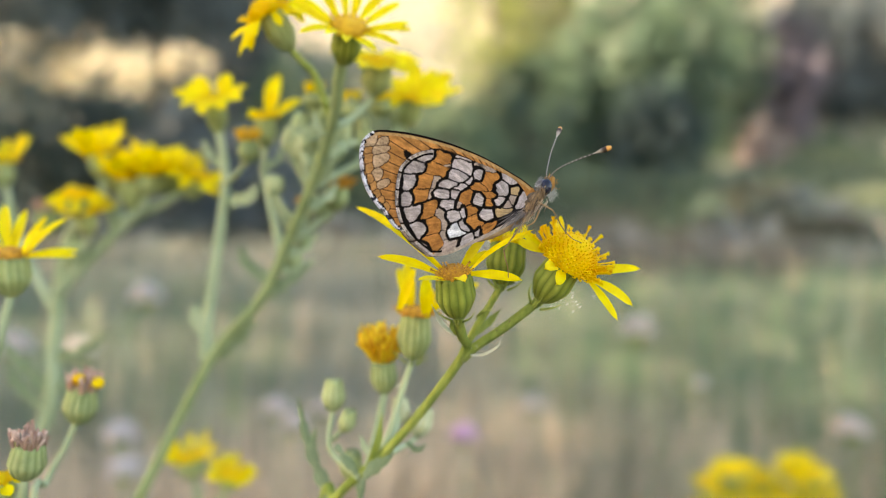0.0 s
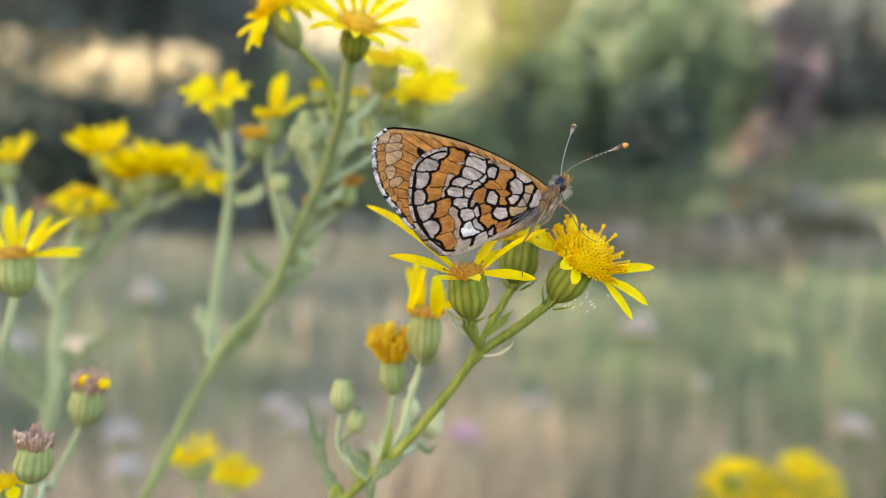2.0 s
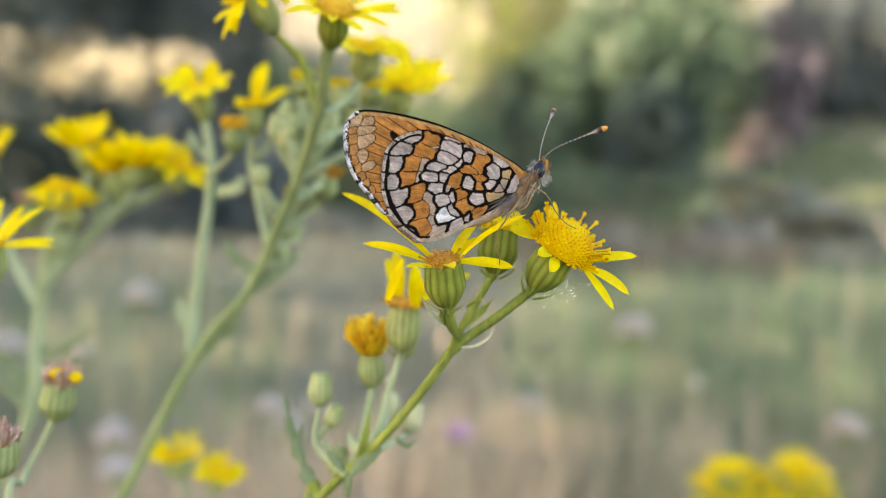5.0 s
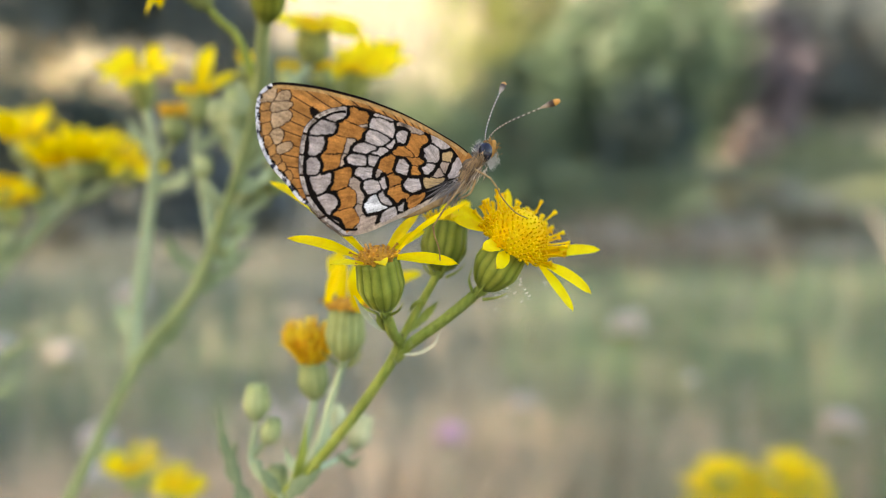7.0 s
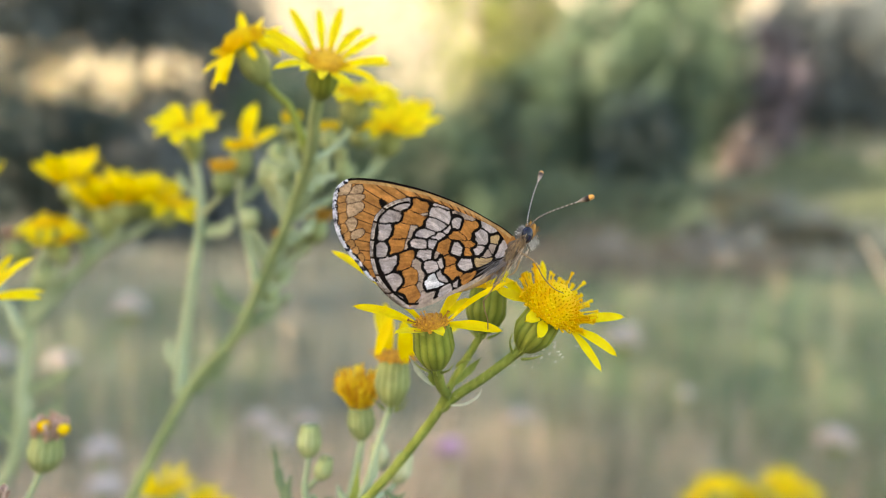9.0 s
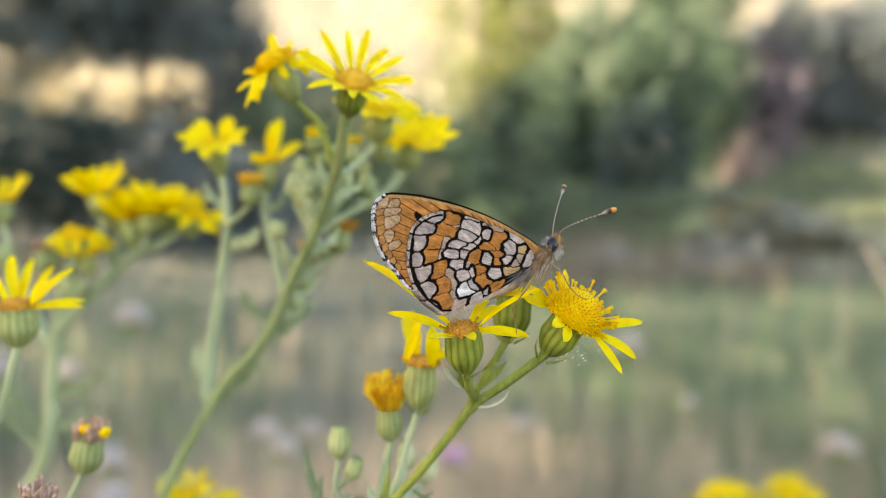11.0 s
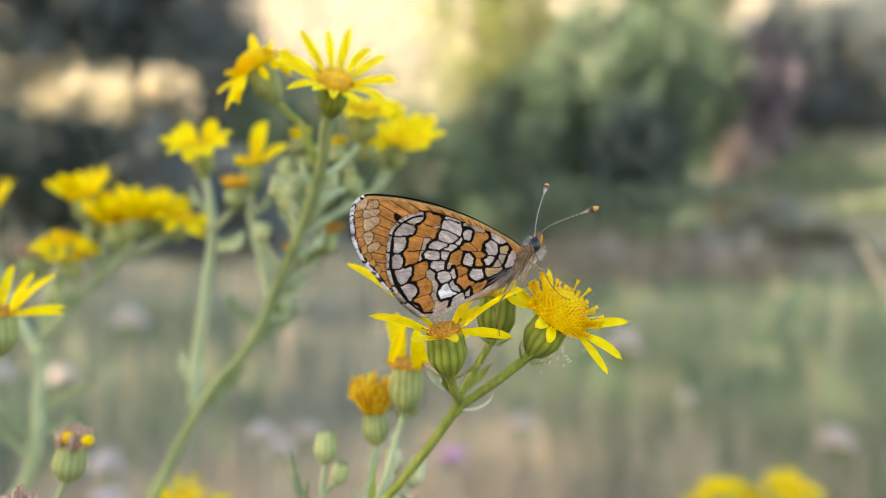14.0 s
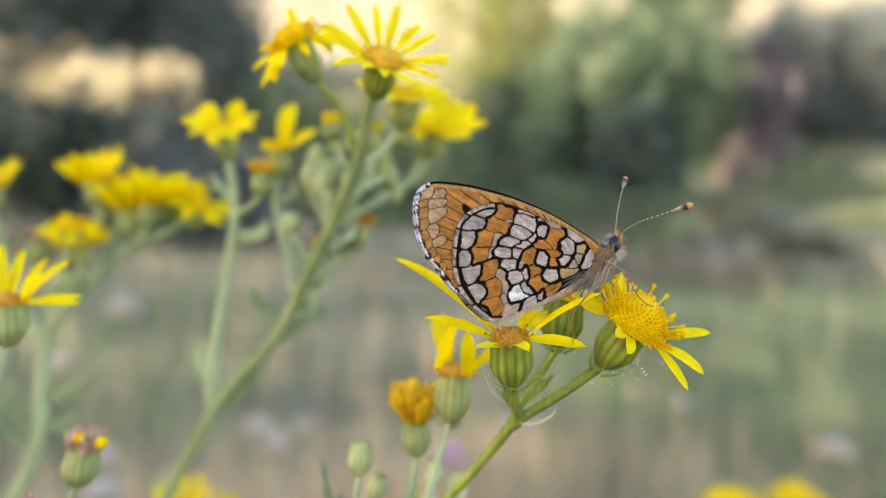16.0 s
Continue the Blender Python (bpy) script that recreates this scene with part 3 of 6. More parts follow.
cell(HIND, DUN, (-8.68, -2.03), (-8.35, -1.90), (-8.36, -2.58), (-8.55, -2.95), (-8.74, -2.52))
cell(HIND, DUN, (-9.45, -4.43), (-8.94, -4.06), (-8.49, -3.57), (-8.42, -2.95), (-7.91, -3.20), (-6.88, -3.07), (-7.20, -3.57), (-7.98, -4.06), (-8.69, -4.43))
cell(HIND, DUN, (-8.45, 5.59), (-7.93, 5.66), (-8.00, 5.41), (-8.39, 5.34))
cell(HIND, CREAM, (-7.48, 5.74), (-7.16, 6.25), (-6.51, 6.39), (-5.73, 6.10), (-5.14, 5.68), (-5.21, 5.18), (-5.34, 4.61), (-5.87, 4.85), (-6.71, 5.14), (-7.36, 5.37))
cell(HIND, CREAM, (-6.90, 6.69), (-6.05, 6.65), (-5.34, 6.24), (-5.53, 6.11), (-6.18, 6.34), (-6.83, 6.44))
cell(HIND, CREAM, (-7.94, 4.67), (-7.68, 5.05), (-6.90, 5.07), (-6.19, 4.78), (-5.61, 4.35), (-5.74, 3.91), (-6.26, 3.78), (-7.04, 3.88), (-7.81, 4.18))
cell(HIND, CREAM, (-9.16, 3.40), (-8.78, 3.84), (-7.94, 3.86), (-7.17, 3.69), (-6.85, 3.33), (-7.56, 3.13), (-8.52, 3.04), (-9.04, 3.16))
cell(HIND, CREAM, (-7.30, 3.07), (-6.72, 3.39), (-6.00, 3.53), (-5.81, 3.16), (-6.27, 2.84), (-6.98, 2.89))
cell(HIND, CREAM, (-6.00, 3.85), (-5.35, 4.11), (-5.02, 4.24), (-5.22, 3.74), (-5.68, 3.60))
cell(HIND, CREAM, (-9.87, 2.34), (-9.61, 2.71), (-8.85, 2.91), (-8.14, 2.74), (-7.82, 2.38), (-7.95, 1.88), (-8.53, 1.87), (-9.30, 2.04))
cell(HIND, CREAM, (-7.63, 2.63), (-7.04, 2.76), (-6.66, 2.59), (-6.79, 2.09), (-7.18, 1.83), (-7.63, 2.01))
cell(HIND, CREAM, (-8.85, 1.12), (-8.60, 1.56), (-7.95, 1.69), (-7.24, 1.46), (-7.12, 0.96), (-7.57, 0.58), (-8.21, 0.57), (-8.66, 0.82))
cell(HIND, DUN, (-6.99, 1.09), (-6.66, 1.28), (-6.47, 0.91), (-6.80, 0.72))
cell(HIND, CREAM, (-8.03, -0.04), (-7.77, 0.39), (-7.06, 0.47), (-6.60, 0.04), (-6.54, -0.34), (-7.00, -0.65), (-7.71, -0.72), (-8.03, -0.41))
cell(HIND, CREAM, (-6.60, 0.72), (-6.15, 0.91), (-6.02, 0.42), (-5.89, -0.21), (-6.28, -0.21), (-6.54, 0.22))
cell(HIND, WHITE, (-8.23, -1.84), (-7.84, -1.46), (-7.06, -1.02), (-6.93, -1.27), (-6.68, -1.58), (-6.29, -1.89), (-5.90, -2.01), (-6.29, -2.26), (-6.94, -2.45), (-7.84, -2.64), (-8.16, -2.33))
cell(HIND, CREAM, (-6.61, -0.90), (-6.15, -0.64), (-5.90, -1.14), (-5.44, -1.63), (-5.64, -1.82), (-6.22, -1.70), (-6.55, -1.27))
cell(HIND, CREAM, (-4.82, 4.19), (-4.75, 4.94), (-4.36, 5.52), (-3.70, 5.28), (-3.63, 4.91), (-3.90, 4.46), (-4.04, 3.95), (-4.56, 4.00))
cell(HIND, DUN, (-4.75, 5.82), (-4.16, 5.77), (-3.30, 5.48), (-2.44, 5.06), (-2.64, 4.93), (-3.50, 5.22), (-4.29, 5.52))
cell(HIND, ORANGE, (-3.64, 4.28), (-3.37, 4.91), (-2.64, 4.93), (-1.91, 4.57), (-2.04, 4.13), (-2.51, 3.86), (-2.72, 3.23), (-3.12, 2.97), (-3.58, 3.46), (-3.97, 3.77))
cell(HIND, ORANGE, (-5.02, 3.31), (-4.69, 3.75), (-4.04, 3.51), (-3.31, 3.09), (-3.51, 2.83), (-4.30, 3.01), (-4.96, 3.06))
cell(HIND, ORANGE, (-3.78, 2.64), (-2.85, 2.47), (-2.26, 2.42), (-2.52, 1.97), (-2.99, 2.09), (-3.58, 2.33))
cell(HIND, ORANGE, (-6.53, 2.21), (-6.20, 2.53), (-5.35, 2.74), (-5.23, 2.43), (-5.36, 1.80), (-5.62, 1.23), (-6.01, 1.35), (-6.53, 1.78))
cell(HIND, ORANGE, (-5.69, 0.73), (-5.23, 0.99), (-4.51, 0.87), (-4.58, 0.43), (-5.11, 0.12), (-5.50, -0.01))
cell(HIND, ORANGE, (-5.89, -0.77), (-5.24, -0.26), (-4.71, -0.13), (-4.65, -0.69), (-3.93, -0.81), (-4.06, -1.19), (-4.79, -1.44), (-5.24, -1.32), (-5.57, -1.01))
cell(HIND, ORANGE, (-3.52, 1.45), (-3.19, 1.71), (-2.79, 1.46), (-2.86, 1.09), (-3.39, 1.08))
cell(HIND, CREAM, (-4.97, 1.74), (-4.64, 2.37), (-4.04, 2.45), (-3.78, 2.08), (-3.65, 1.51), (-3.92, 1.07), (-4.45, 1.00), (-4.97, 1.24))
cell(HIND, CREAM, (-2.45, 3.30), (-1.98, 3.81), (-1.44, 3.95), (-0.91, 3.65), (-0.71, 2.89), (-1.05, 2.38), (-1.79, 2.30), (-2.32, 2.73))
cell(HIND, CREAM, (-1.51, 4.77), (-0.97, 4.79), (-0.30, 4.42), (0.30, 3.93), (0.03, 3.54), (-0.57, 3.78), (-1.31, 4.14))
cell(HIND, CREAM, (-2.59, 1.78), (-1.99, 2.11), (-1.39, 2.18), (-1.19, 1.68), (-1.40, 1.17), (-1.93, 1.10), (-2.26, 1.41))
cell(HIND, CREAM, (-4.25, 0.19), (-3.79, 0.57), (-2.93, 0.71), (-2.53, 0.46), (-2.47, -0.17), (-3.14, -0.55), (-3.93, -0.50))
cell(HIND, TAN, (-2.27, 0.59), (-1.13, 0.73), (-0.32, 0.74), (-1.00, 0.23), (-1.80, -0.03), (-2.27, -0.04))
cell(HIND, DUN, (-1.33, 1.11), (-0.86, 1.49), (-0.52, 1.44), (-0.46, 0.99), (-0.99, 0.92))
cell(HIND, TAN, (-0.24, 3.09), (0.23, 3.35), (0.64, 3.05), (0.57, 2.66), (0.09, 2.40), (-0.18, 2.65))
cell(HIND, DUN, (-0.31, 2.14), (0.16, 2.21), (0.02, 1.64), (-0.25, 1.44))
cell(HIND, CREAM, (0.22, 0.94), (0.49, 1.77), (0.77, 2.54), (1.11, 2.80), (1.45, 2.36), (1.44, 1.53), (1.03, 1.02), (0.62, 0.88))
cell(HIND, CREAM, (-6.75, -3.44), (-6.42, -2.88), (-5.64, -2.32), (-5.12, -2.13), (-5.06, -2.69), (-5.45, -3.07), (-6.10, -3.38), (-6.56, -3.50))
cell(HIND, CREAM, (-4.79, -2.07), (-4.46, -1.82), (-4.33, -1.44), (-4.07, -1.69), (-4.14, -2.25), (-4.60, -2.32))
cell(HIND, ORANGE, (-3.94, -2.06), (-3.80, -1.50), (-3.14, -1.12), (-2.34, -0.80), (-2.81, -1.43), (-3.28, -1.81))
cell(HIND, INK, (-2.52, 3.11), (-2.32, 3.30), (-2.12, 3.12), (-2.32, 2.92))
cell(FORE, BEIGE, (-17.37, 7.92), (-16.88, 8.42), (-16.27, 8.69), (-16.27, 8.21), (-16.64, 7.71), (-17.31, 7.56))
cell(FORE, BEIGE, (-16.03, 7.85), (-15.60, 8.35), (-15.11, 8.55), (-14.92, 8.32), (-15.05, 7.95), (-15.54, 7.75))
cell(FORE, BEIGE, (-16.46, 6.81), (-16.40, 7.35), (-15.85, 7.55), (-15.05, 7.52), (-14.80, 7.35), (-15.23, 7.03), (-15.85, 6.77))
cell(FORE, BEIGE, (-16.46, 5.54), (-16.46, 6.26), (-15.85, 6.58), (-15.17, 6.67), (-14.86, 6.43), (-15.11, 5.94), (-15.73, 5.56), (-16.28, 5.36))
cell(FORE, BEIGE, (-16.40, 4.03), (-16.53, 4.57), (-16.10, 4.94), (-15.73, 4.89), (-15.61, 4.47), (-15.85, 3.98), (-16.16, 3.79))
cell(FORE, BEIGE, (-16.04, 3.07), (-15.73, 3.50), (-14.93, 3.70), (-14.81, 3.52), (-15.24, 3.15), (-15.73, 2.89))
cell(FORE, AMBER, (-17.31, 7.38), (-16.82, 7.52), (-16.76, 6.98), (-16.89, 6.79), (-17.31, 6.78))
cell(FORE, AMBER, (-17.31, 6.54), (-16.77, 6.68), (-16.64, 6.07), (-16.83, 5.77), (-17.31, 5.69))
cell(FORE, AMBER, (-17.25, 5.45), (-16.71, 5.53), (-16.65, 5.05), (-16.83, 4.68), (-17.20, 4.55))
cell(FORE, AMBER, (-17.07, 4.31), (-16.71, 4.38), (-16.47, 3.84), (-16.83, 3.47))
cell(FORE, AMBER, (-16.77, 3.29), (-16.41, 3.48), (-16.16, 2.94), (-16.53, 2.63))
cell(FORE, AMBER, (-16.41, 2.46), (-16.04, 2.64), (-15.80, 2.10), (-16.10, 1.86))
cell(FORE, AMBER, (-15.92, 1.68), (-15.55, 1.87), (-15.37, 1.39), (-15.62, 1.08))
cell(FORE, AMBER, (-15.37, 0.84), (-15.00, 1.09), (-14.82, 0.61), (-15.13, 0.30))
cell(FORE, INK, (-12.94, 6.99), (-12.75, 7.11), (-12.25, 6.70), (-12.57, 6.20), (-12.82, 6.38))
# shadowed brown painted on the forewing along the hindwing's upper edge
cell(FORE, UMBER, (-9.9, 7.45), (-8.2, 7.3), (-6.3, 6.75), (-5.0, 6.25), (-5.2, 6.05), (-6.6, 6.45), (-8.2, 7.0), (-9.7, 7.25))
HIND_VEINS = ((-12.44, 6.08), (-12.99, 4.48), (-13.19, 2.59), (-13.14, 0.77), (-12.47, -0.98), (-11.35, -2.87))     # where the veins of the hindwing end
HIND_EDGE = [(-9.77, -4.80), (-10.59, -4.37), (-11.53, -3.69), (-12.47, -2.78), (-13.28, -1.69), (-13.77, -0.53), (-14.08, 0.68), (-14.14, 1.77), (-14.07, 2.99), (-13.88, 4.21), (-13.57, 5.26), (-13.00, 5.94), (-12.38, 6.51), (-11.50, 6.97), (-10.55, 7.25), (-9.27, 7.42), (-8.12, 7.21), (-6.90, 6.81), (-4.68, 6.13), (-2.44, 5.32), (0.04, 4.18), (1.45, 2.55), (1.71, 1.15), (0.89, -0.26), (-1.35, -1.54), (-3.21, -2.50), (-5.65, -3.57), (-7.79, -4.49)]
FORE_EDGE = [(2.82, 2.77), (1.60, 3.96), (-0.30, 5.06), (-3.10, 6.50), (-5.53, 7.48), (-8.18, 8.33), (-11.74, 9.11), (-14.36, 9.38), (-16.03, 9.37), (-17.00, 8.96), (-17.67, 8.15), (-17.92, 6.94), (-17.86, 5.13), (-17.50, 3.52), (-16.71, 1.91), (-15.25, 0.18), (-13.15, -1.87), (-8.29, -1.22), (-1.67, 0.54), (2.06, 1.67)]


def closed_line(pts, n=8):
    p = np.array(pts)
    out = []
    for i in range(len(p)):
        a, b, c, d = p[i - 1], p[i], p[(i + 1) % len(p)], p[(i + 2) % len(p)]
        for t in np.arange(n) / n:
            out.append(0.5 * (2 * b + (c - a) * t + (2 * a - 5 * b + 4 * c - d) * t * t + (3 * b - a - 3 * c + d) * t**3))
    return np.array(out)


def inside(q, line):
    x, y = q[:, 0], q[:, 1]
    hit = np.zeros(len(q), bool)
    for (x0, y0), (x1, y1) in zip(line, np.roll(line, -1, 0)):
        cross = (y0 > y) != (y1 > y)
        hit ^= cross & (x < (x1 - x0) * (y - y0) / (y1 - y0 + 1e-12) + x0)
    return hit


def nearest(q, line):
    """Distance to the outline, the point on it, and its running number."""
    best, where, num = np.full(len(q), 1e9), np.zeros_like(q), np.zeros(len(q))
    for i, (a, b) in enumerate(zip(line, np.roll(line, -1, 0))):
        d = b - a
        t = np.clip(((q - a) @ d) / (d @ d + 1e-12), 0, 1)
        p = a + t[:, None] * d
        r = np.hypot(*(q - p).T)
        m = r < best
        best[m], where[m], num[m] = r[m], p[m], i + t[m]
    return best, where, num


def soft(x, w=0.05):
    return np.clip(x / w + 0.5, 0, 1)[:, None]


def grain(q, size, seed):
    """Smooth random values between -1 and 1 on a lattice of that size."""
    rs = np.random.RandomState(seed)
    g = rs.uniform(-1, 1, (64, 64))
    p = q / size
    i = np.floor(p).astype(int)
    f = p - i
    f = f * f * (3 - 2 * f)
    x0, y0, x1, y1 = i[:, 0] % 64, i[:, 1] % 64, (i[:, 0] + 1) % 64, (i[:, 1] + 1) % 64
    return (g[x0, y0] * (1 - f[:, 0]) + g[x1, y0] * f[:, 0]) * (1 - f[:, 1]) + (g[x0, y1] * (1 - f[:, 0]) + g[x1, y1] * f[:, 0]) * f[:, 1]


def paint(col, q, fields, ragged, streaks, swell, rim=0.0):
    """Fields with scaly, ragged borders laid on the wing. swell: how far each grows, by colour; the dark line left between two
    of them is widest where a pale one meets a coloured one; rim: width of the brown line round each where they stand on a coloured ground."""
    root = np.array((0.2, 0.3))
    best, second = np.full(len(q), 9.0), np.full(len(q), 9.0)
    fill, own, other = col.copy(), np.zeros(len(q), bool), np.zeros(len(q), bool)
    for n, (colour, outline) in enumerate(fields):
        line = closed_line(outline, 4)
        lo, hi = line.min(0) - 0.7, line.max(0) + 0.7
        m = np.flatnonzero(((q > lo) & (q < hi)).all(1))
        if not len(m):
            continue
        p = q[m] + ragged[m]
        away = nearest(p, line)[0] * np.where(inside(p, line), -1, 1) - swell.get(colour, 0.0)
        mid = line.mean(0)
        ray = (mid - root) / np.hypot(*(mid - root))
        across = (p - mid) @ np.array((-ray[1], ray[0])) / (0.3 * (hi - lo - 1.0).min())
        pale = colour in (LUNULE, CREAM, WHITE, BEIGE)
        fold = 0.14 * np.exp(-((across - 0.15) * 3.2) ** 2) - 0.11 * np.exp(-((across + 0.4) * 4) ** 2) if pale else 0.08 * np.sin(9 * across + n) - 0.12 * np.exp(-(across * 6) ** 2)
        tone = np.array(colour) * (1 + fold + 0.06 * math.sin(n * 5.1) + (0.15 if pale else 0.1) * grain(q[m], 0.12, n) + 0.1 * grain(q[m], 0.5, n + 7) + (1.0 if pale else 0.6) * streaks[m])[:, None]
        if colour in (INK, UMBER):
            away -= 0.4 * (away < 0)
        first = away < best[m]
        next_ = ~first & (away < second[m])
        other[m] = np.where(first, own[m], np.where(next_, pale, other[m]))
        own[m] = np.where(first, pale, own[m])
        second[m] = np.where(first, best[m], np.minimum(second[m], away))
        best[m] = np.where(first, away, best[m])
        fill[m[first]] = tone[first]
    dark = np.array(UMBER if rim else INK)
    if rim:
        k = soft(rim - best, 0.06)
        col = col * (1 - k) + dark * k
    gap = np.where(own != other, 0.175, np.where(own, 0.1, 0.045)) + 0.035 * grain(q, 0.7, 31) if not rim else 0.045
    k = soft(np.minimum(-best, (second - best) / 2 - gap), 0.085)
    return col * (1 - k) + fill * k


def wing_mesh(edge, fields, kind, step):
    line = closed_line(edge)
    lo, hi = line.min(0) - step, line.max(0) + step
    gx, gy = np.arange(lo[0], hi[0] + step, step), np.arange(lo[1], hi[1] + step, step)
    q = np.stack(np.meshgrid(gx, gy, indexing="ij"), -1).reshape(-1, 2)
    ins = inside(q, line)
    nx, ny = len(gx), len(gy)
    idx = np.arange(nx * ny).reshape(nx, ny)
    quads = np.stack([idx[:-1, :-1], idx[1:, :-1], idx[1:, 1:], idx[:-1, 1:]], -1).reshape(-1, 4)
    quads = quads[ins[quads].sum(1) >= 1]
    used = np.unique(quads)
    remap = np.full(nx * ny, -1)
    remap[used] = np.arange(len(used))
    q, ins, quads = q[used], ins[used], remap[quads]
    dist, on, num = nearest(q, line)
    q[~ins] = on[~ins]
    dist[~ins] = 0
    num = num / 8
    rng = np.random.RandomState(5)
    ragged = 0.05 * np.stack([grain(q, 0.09, 91), grain(q, 0.09, 92)], -1) + 0.05 * np.stack([grain(q, 0.4, 93), grain(q, 0.4, 94)], -1)
    root = np.array((0.2, 0.3))
    ang = np.arctan2(q[:, 1] - root[1], root[0] - q[:, 0])
    rad = np.hypot(*(q - root).T)
    rays_ = np.stack([ang / 0.012, rad / 0.5], -1)
    streaks = 0.24 * grain(rays_, 1, 21) + 0.16 * grain(rays_ * (0.4, 0.6), 1, 22) + 0.3 * np.clip(grain(rays_ * (0.8, 1.5), 1, 23) - 0.45, 0, 1)
    streak = 0.07 * np.sin(ang * 90 + np.sin(rad * 1.3)) + 0.1 * np.sin(ang * 41)

    def lay(k, colour):
        nonlocal col
        col = col * (1 - k) + np.array(colour) * k

    if kind == "hind":
        col = np.tile(np.array(INK), (len(q), 1))
        outer = ((num < 14.6) | (num > 27.4))[:, None]
        low = ((num >= 22.6) & (num <= 27.7))[:, None]
        pale = np.array((0.60, 0.50, 0.45)) * (1 + 0.25 * grain(q, 0.15, 7) + streaks)[:, None]
        lay(soft(0.42 - dist + ragged[:, 0], 0.06) * outer, pale)
        for u, v in HIND_VEINS:
            d = (np.array((u, v)) - root) / math.hypot(u - root[0], v - root[1])
            lay(soft(0.11 - np.abs((q - root) @ np.array((-d[1], d[0])) + 0.4 * ragged[:, 1]), 0.05) * soft(0.6 - dist, 0.1) * outer, INK)
        lay(soft(0.16 - np.abs(dist - 0.22 + 0.1 * grain(q, 0.5, 8)) - 0.06, 0.05) * outer * 0.3, UMBER)
        lay(soft(grain(q, 0.32, 15) - 0.3, 0.3) * soft(0.5 - dist, 0.1) * outer * 0.5, UMBER)
        lay(soft(0.07 - dist, 0.06) * outer * 0.9, (0.05, 0.035, 0.03))
        lay(soft(0.42 - dist + ragged[:, 0], 0.1) * low, np.array((0.44, 0.34, 0.27)) * (1 + 0.25 * grain(q, 0.2, 9))[:, None])
        col = paint(col, q, fields, ragged, streaks, {LUNULE: 0.1, CREAM: 0.1, WHITE: 0.08, ORANGE: 0.2, DUN: 0.22, TAN: 0.17})
        lay(soft(0.12 - np.abs(dist - 0.54 - 0.07 * grain(q, 0.6, 14)), 0.05) * outer, INK)
        # grey hair scales over the root of the wing
        lay(soft(1.5 - np.hypot(q[:, 0] - 0.1, (q[:, 1] + 1.1) * 1.15) + 0.5 * np.sin(ang * 30), 0.8) * 0.8, np.array((0.16, 0.14, 0.14)) * (1 + 0.8 * np.sin(ang * 75))[:, None])
    else:
        col = np.tile(np.array((0.50, 0.21, 0.058)), (len(q), 1)) * (1 + streak + 0.7 * streaks + 0.1 * grain(q, 0.5, 10))[:, None]
        veins = np.abs(((ang * 15 + 0.2 + 0.05 * np.sin(rad)) % 1) - 0.5) / 15 * rad
        lay((1 - soft(veins - 0.06, 0.06)) * np.clip(rad / 5 - 0.4, 0, 0.95)[:, None], (0.07, 0.03, 0.012))
        col = paint(col, q, fields, ragged, streaks, {BEIGE: 0.17, AMBER: 0.15}, 0.1)
        outer = ((num > 8.3) & (num < 16.2))[:, None]
        lay(soft(0.36 - dist + 0.09 * np.sin(num * 9.5) + ragged[:, 0], 0.08) * outer, INK)
        check = soft(0.55 * np.sin(num * 9.5 + 2.5 * np.sin(num * 2.3)) + 0.3 + 1.1 * grain(q, 0.24, 11), 0.6)
        lay(soft(0.24 - dist + 2 * ragged[:, 1], 0.07) * outer, np.array((0.78, 0.77, 0.86)) * check + np.array((0.03, 0.03, 0.05)) * (1 - check))
        top = ((num > 0.5) & (num <= 8.4))[:, None]
        wide = 0.13 + 0.14 * np.clip((-q[:, 0] - 2) / 8, 0, 1)
        lay(soft(0.2 - np.abs(dist - wide - 0.14), 0.1) * top * 0.7, np.array((0.55, 0.33, 0.14)) * (1 + 0.2 * grain(q, 0.3, 12))[:, None])
        lay(soft(wide - dist, 0.06) * top, (0.012, 0.007, 0.006))
    col *= (1 + 0.5 * streak * np.clip(rad / 7 - 0.5, 0, 1) + 0.10 * grain(q, 0.09, 13) + 0.07 * rng.randn(len(q)))[:, None]
    return q, quads, np.clip(col, 0.002, 0.95)


fly = thing("butterfly", on_wing(1.5, -3.5), "small fritillary butterfly with closed orange, cream and black chequered wings", "butterfly")
cam.data.dof.focus_object = fly       # the lens keeps the butterfly sharp


def wing(name, edge, fields, kind, depth, tilt, label):
    q, quads, col = wing_mesh(edge, fields, kind, 0.046 if depth > -0.5 else 0.16)
    rad = np.hypot(q[:, 0], q[:, 1])
    bow = 0.25 * np.sin(np.clip(rad / 17, 0, 1) * math.pi) + 0.05 * np.sin(np.arctan2(q[:, 1], -q[:, 0]) * 26) * np.clip(rad / 12, 0, 1)
    lift = depth + np.tan(radians(tilt)) * rad
    sign = 1 if depth >= -0.5 else -1
    pts = [on_wing(u, v, w) for (u, v), w in zip(q, lift + sign * bow * 0.5)]
    return raw(name, pts, quads.tolist(), WING, fly, label, True, col)


wing("hindwing", HIND_EDGE, HIND, "hind", 0.0, 0.0, "chequered hindwing, cream cells edged black on orange")
wing("forewing", FORE_EDGE, FORE, "fore", -0.28, 0.0, "orange forewing with chequered pale fringe")
wing("hindwing", HIND_EDGE, HIND, "hind", -1.3, -1.2, "far hindwing, hidden behind its twin")
wing("forewing", FORE_EDGE, FORE, "fore", -1.02, -1.0, "far forewing, hidden behind its twin")


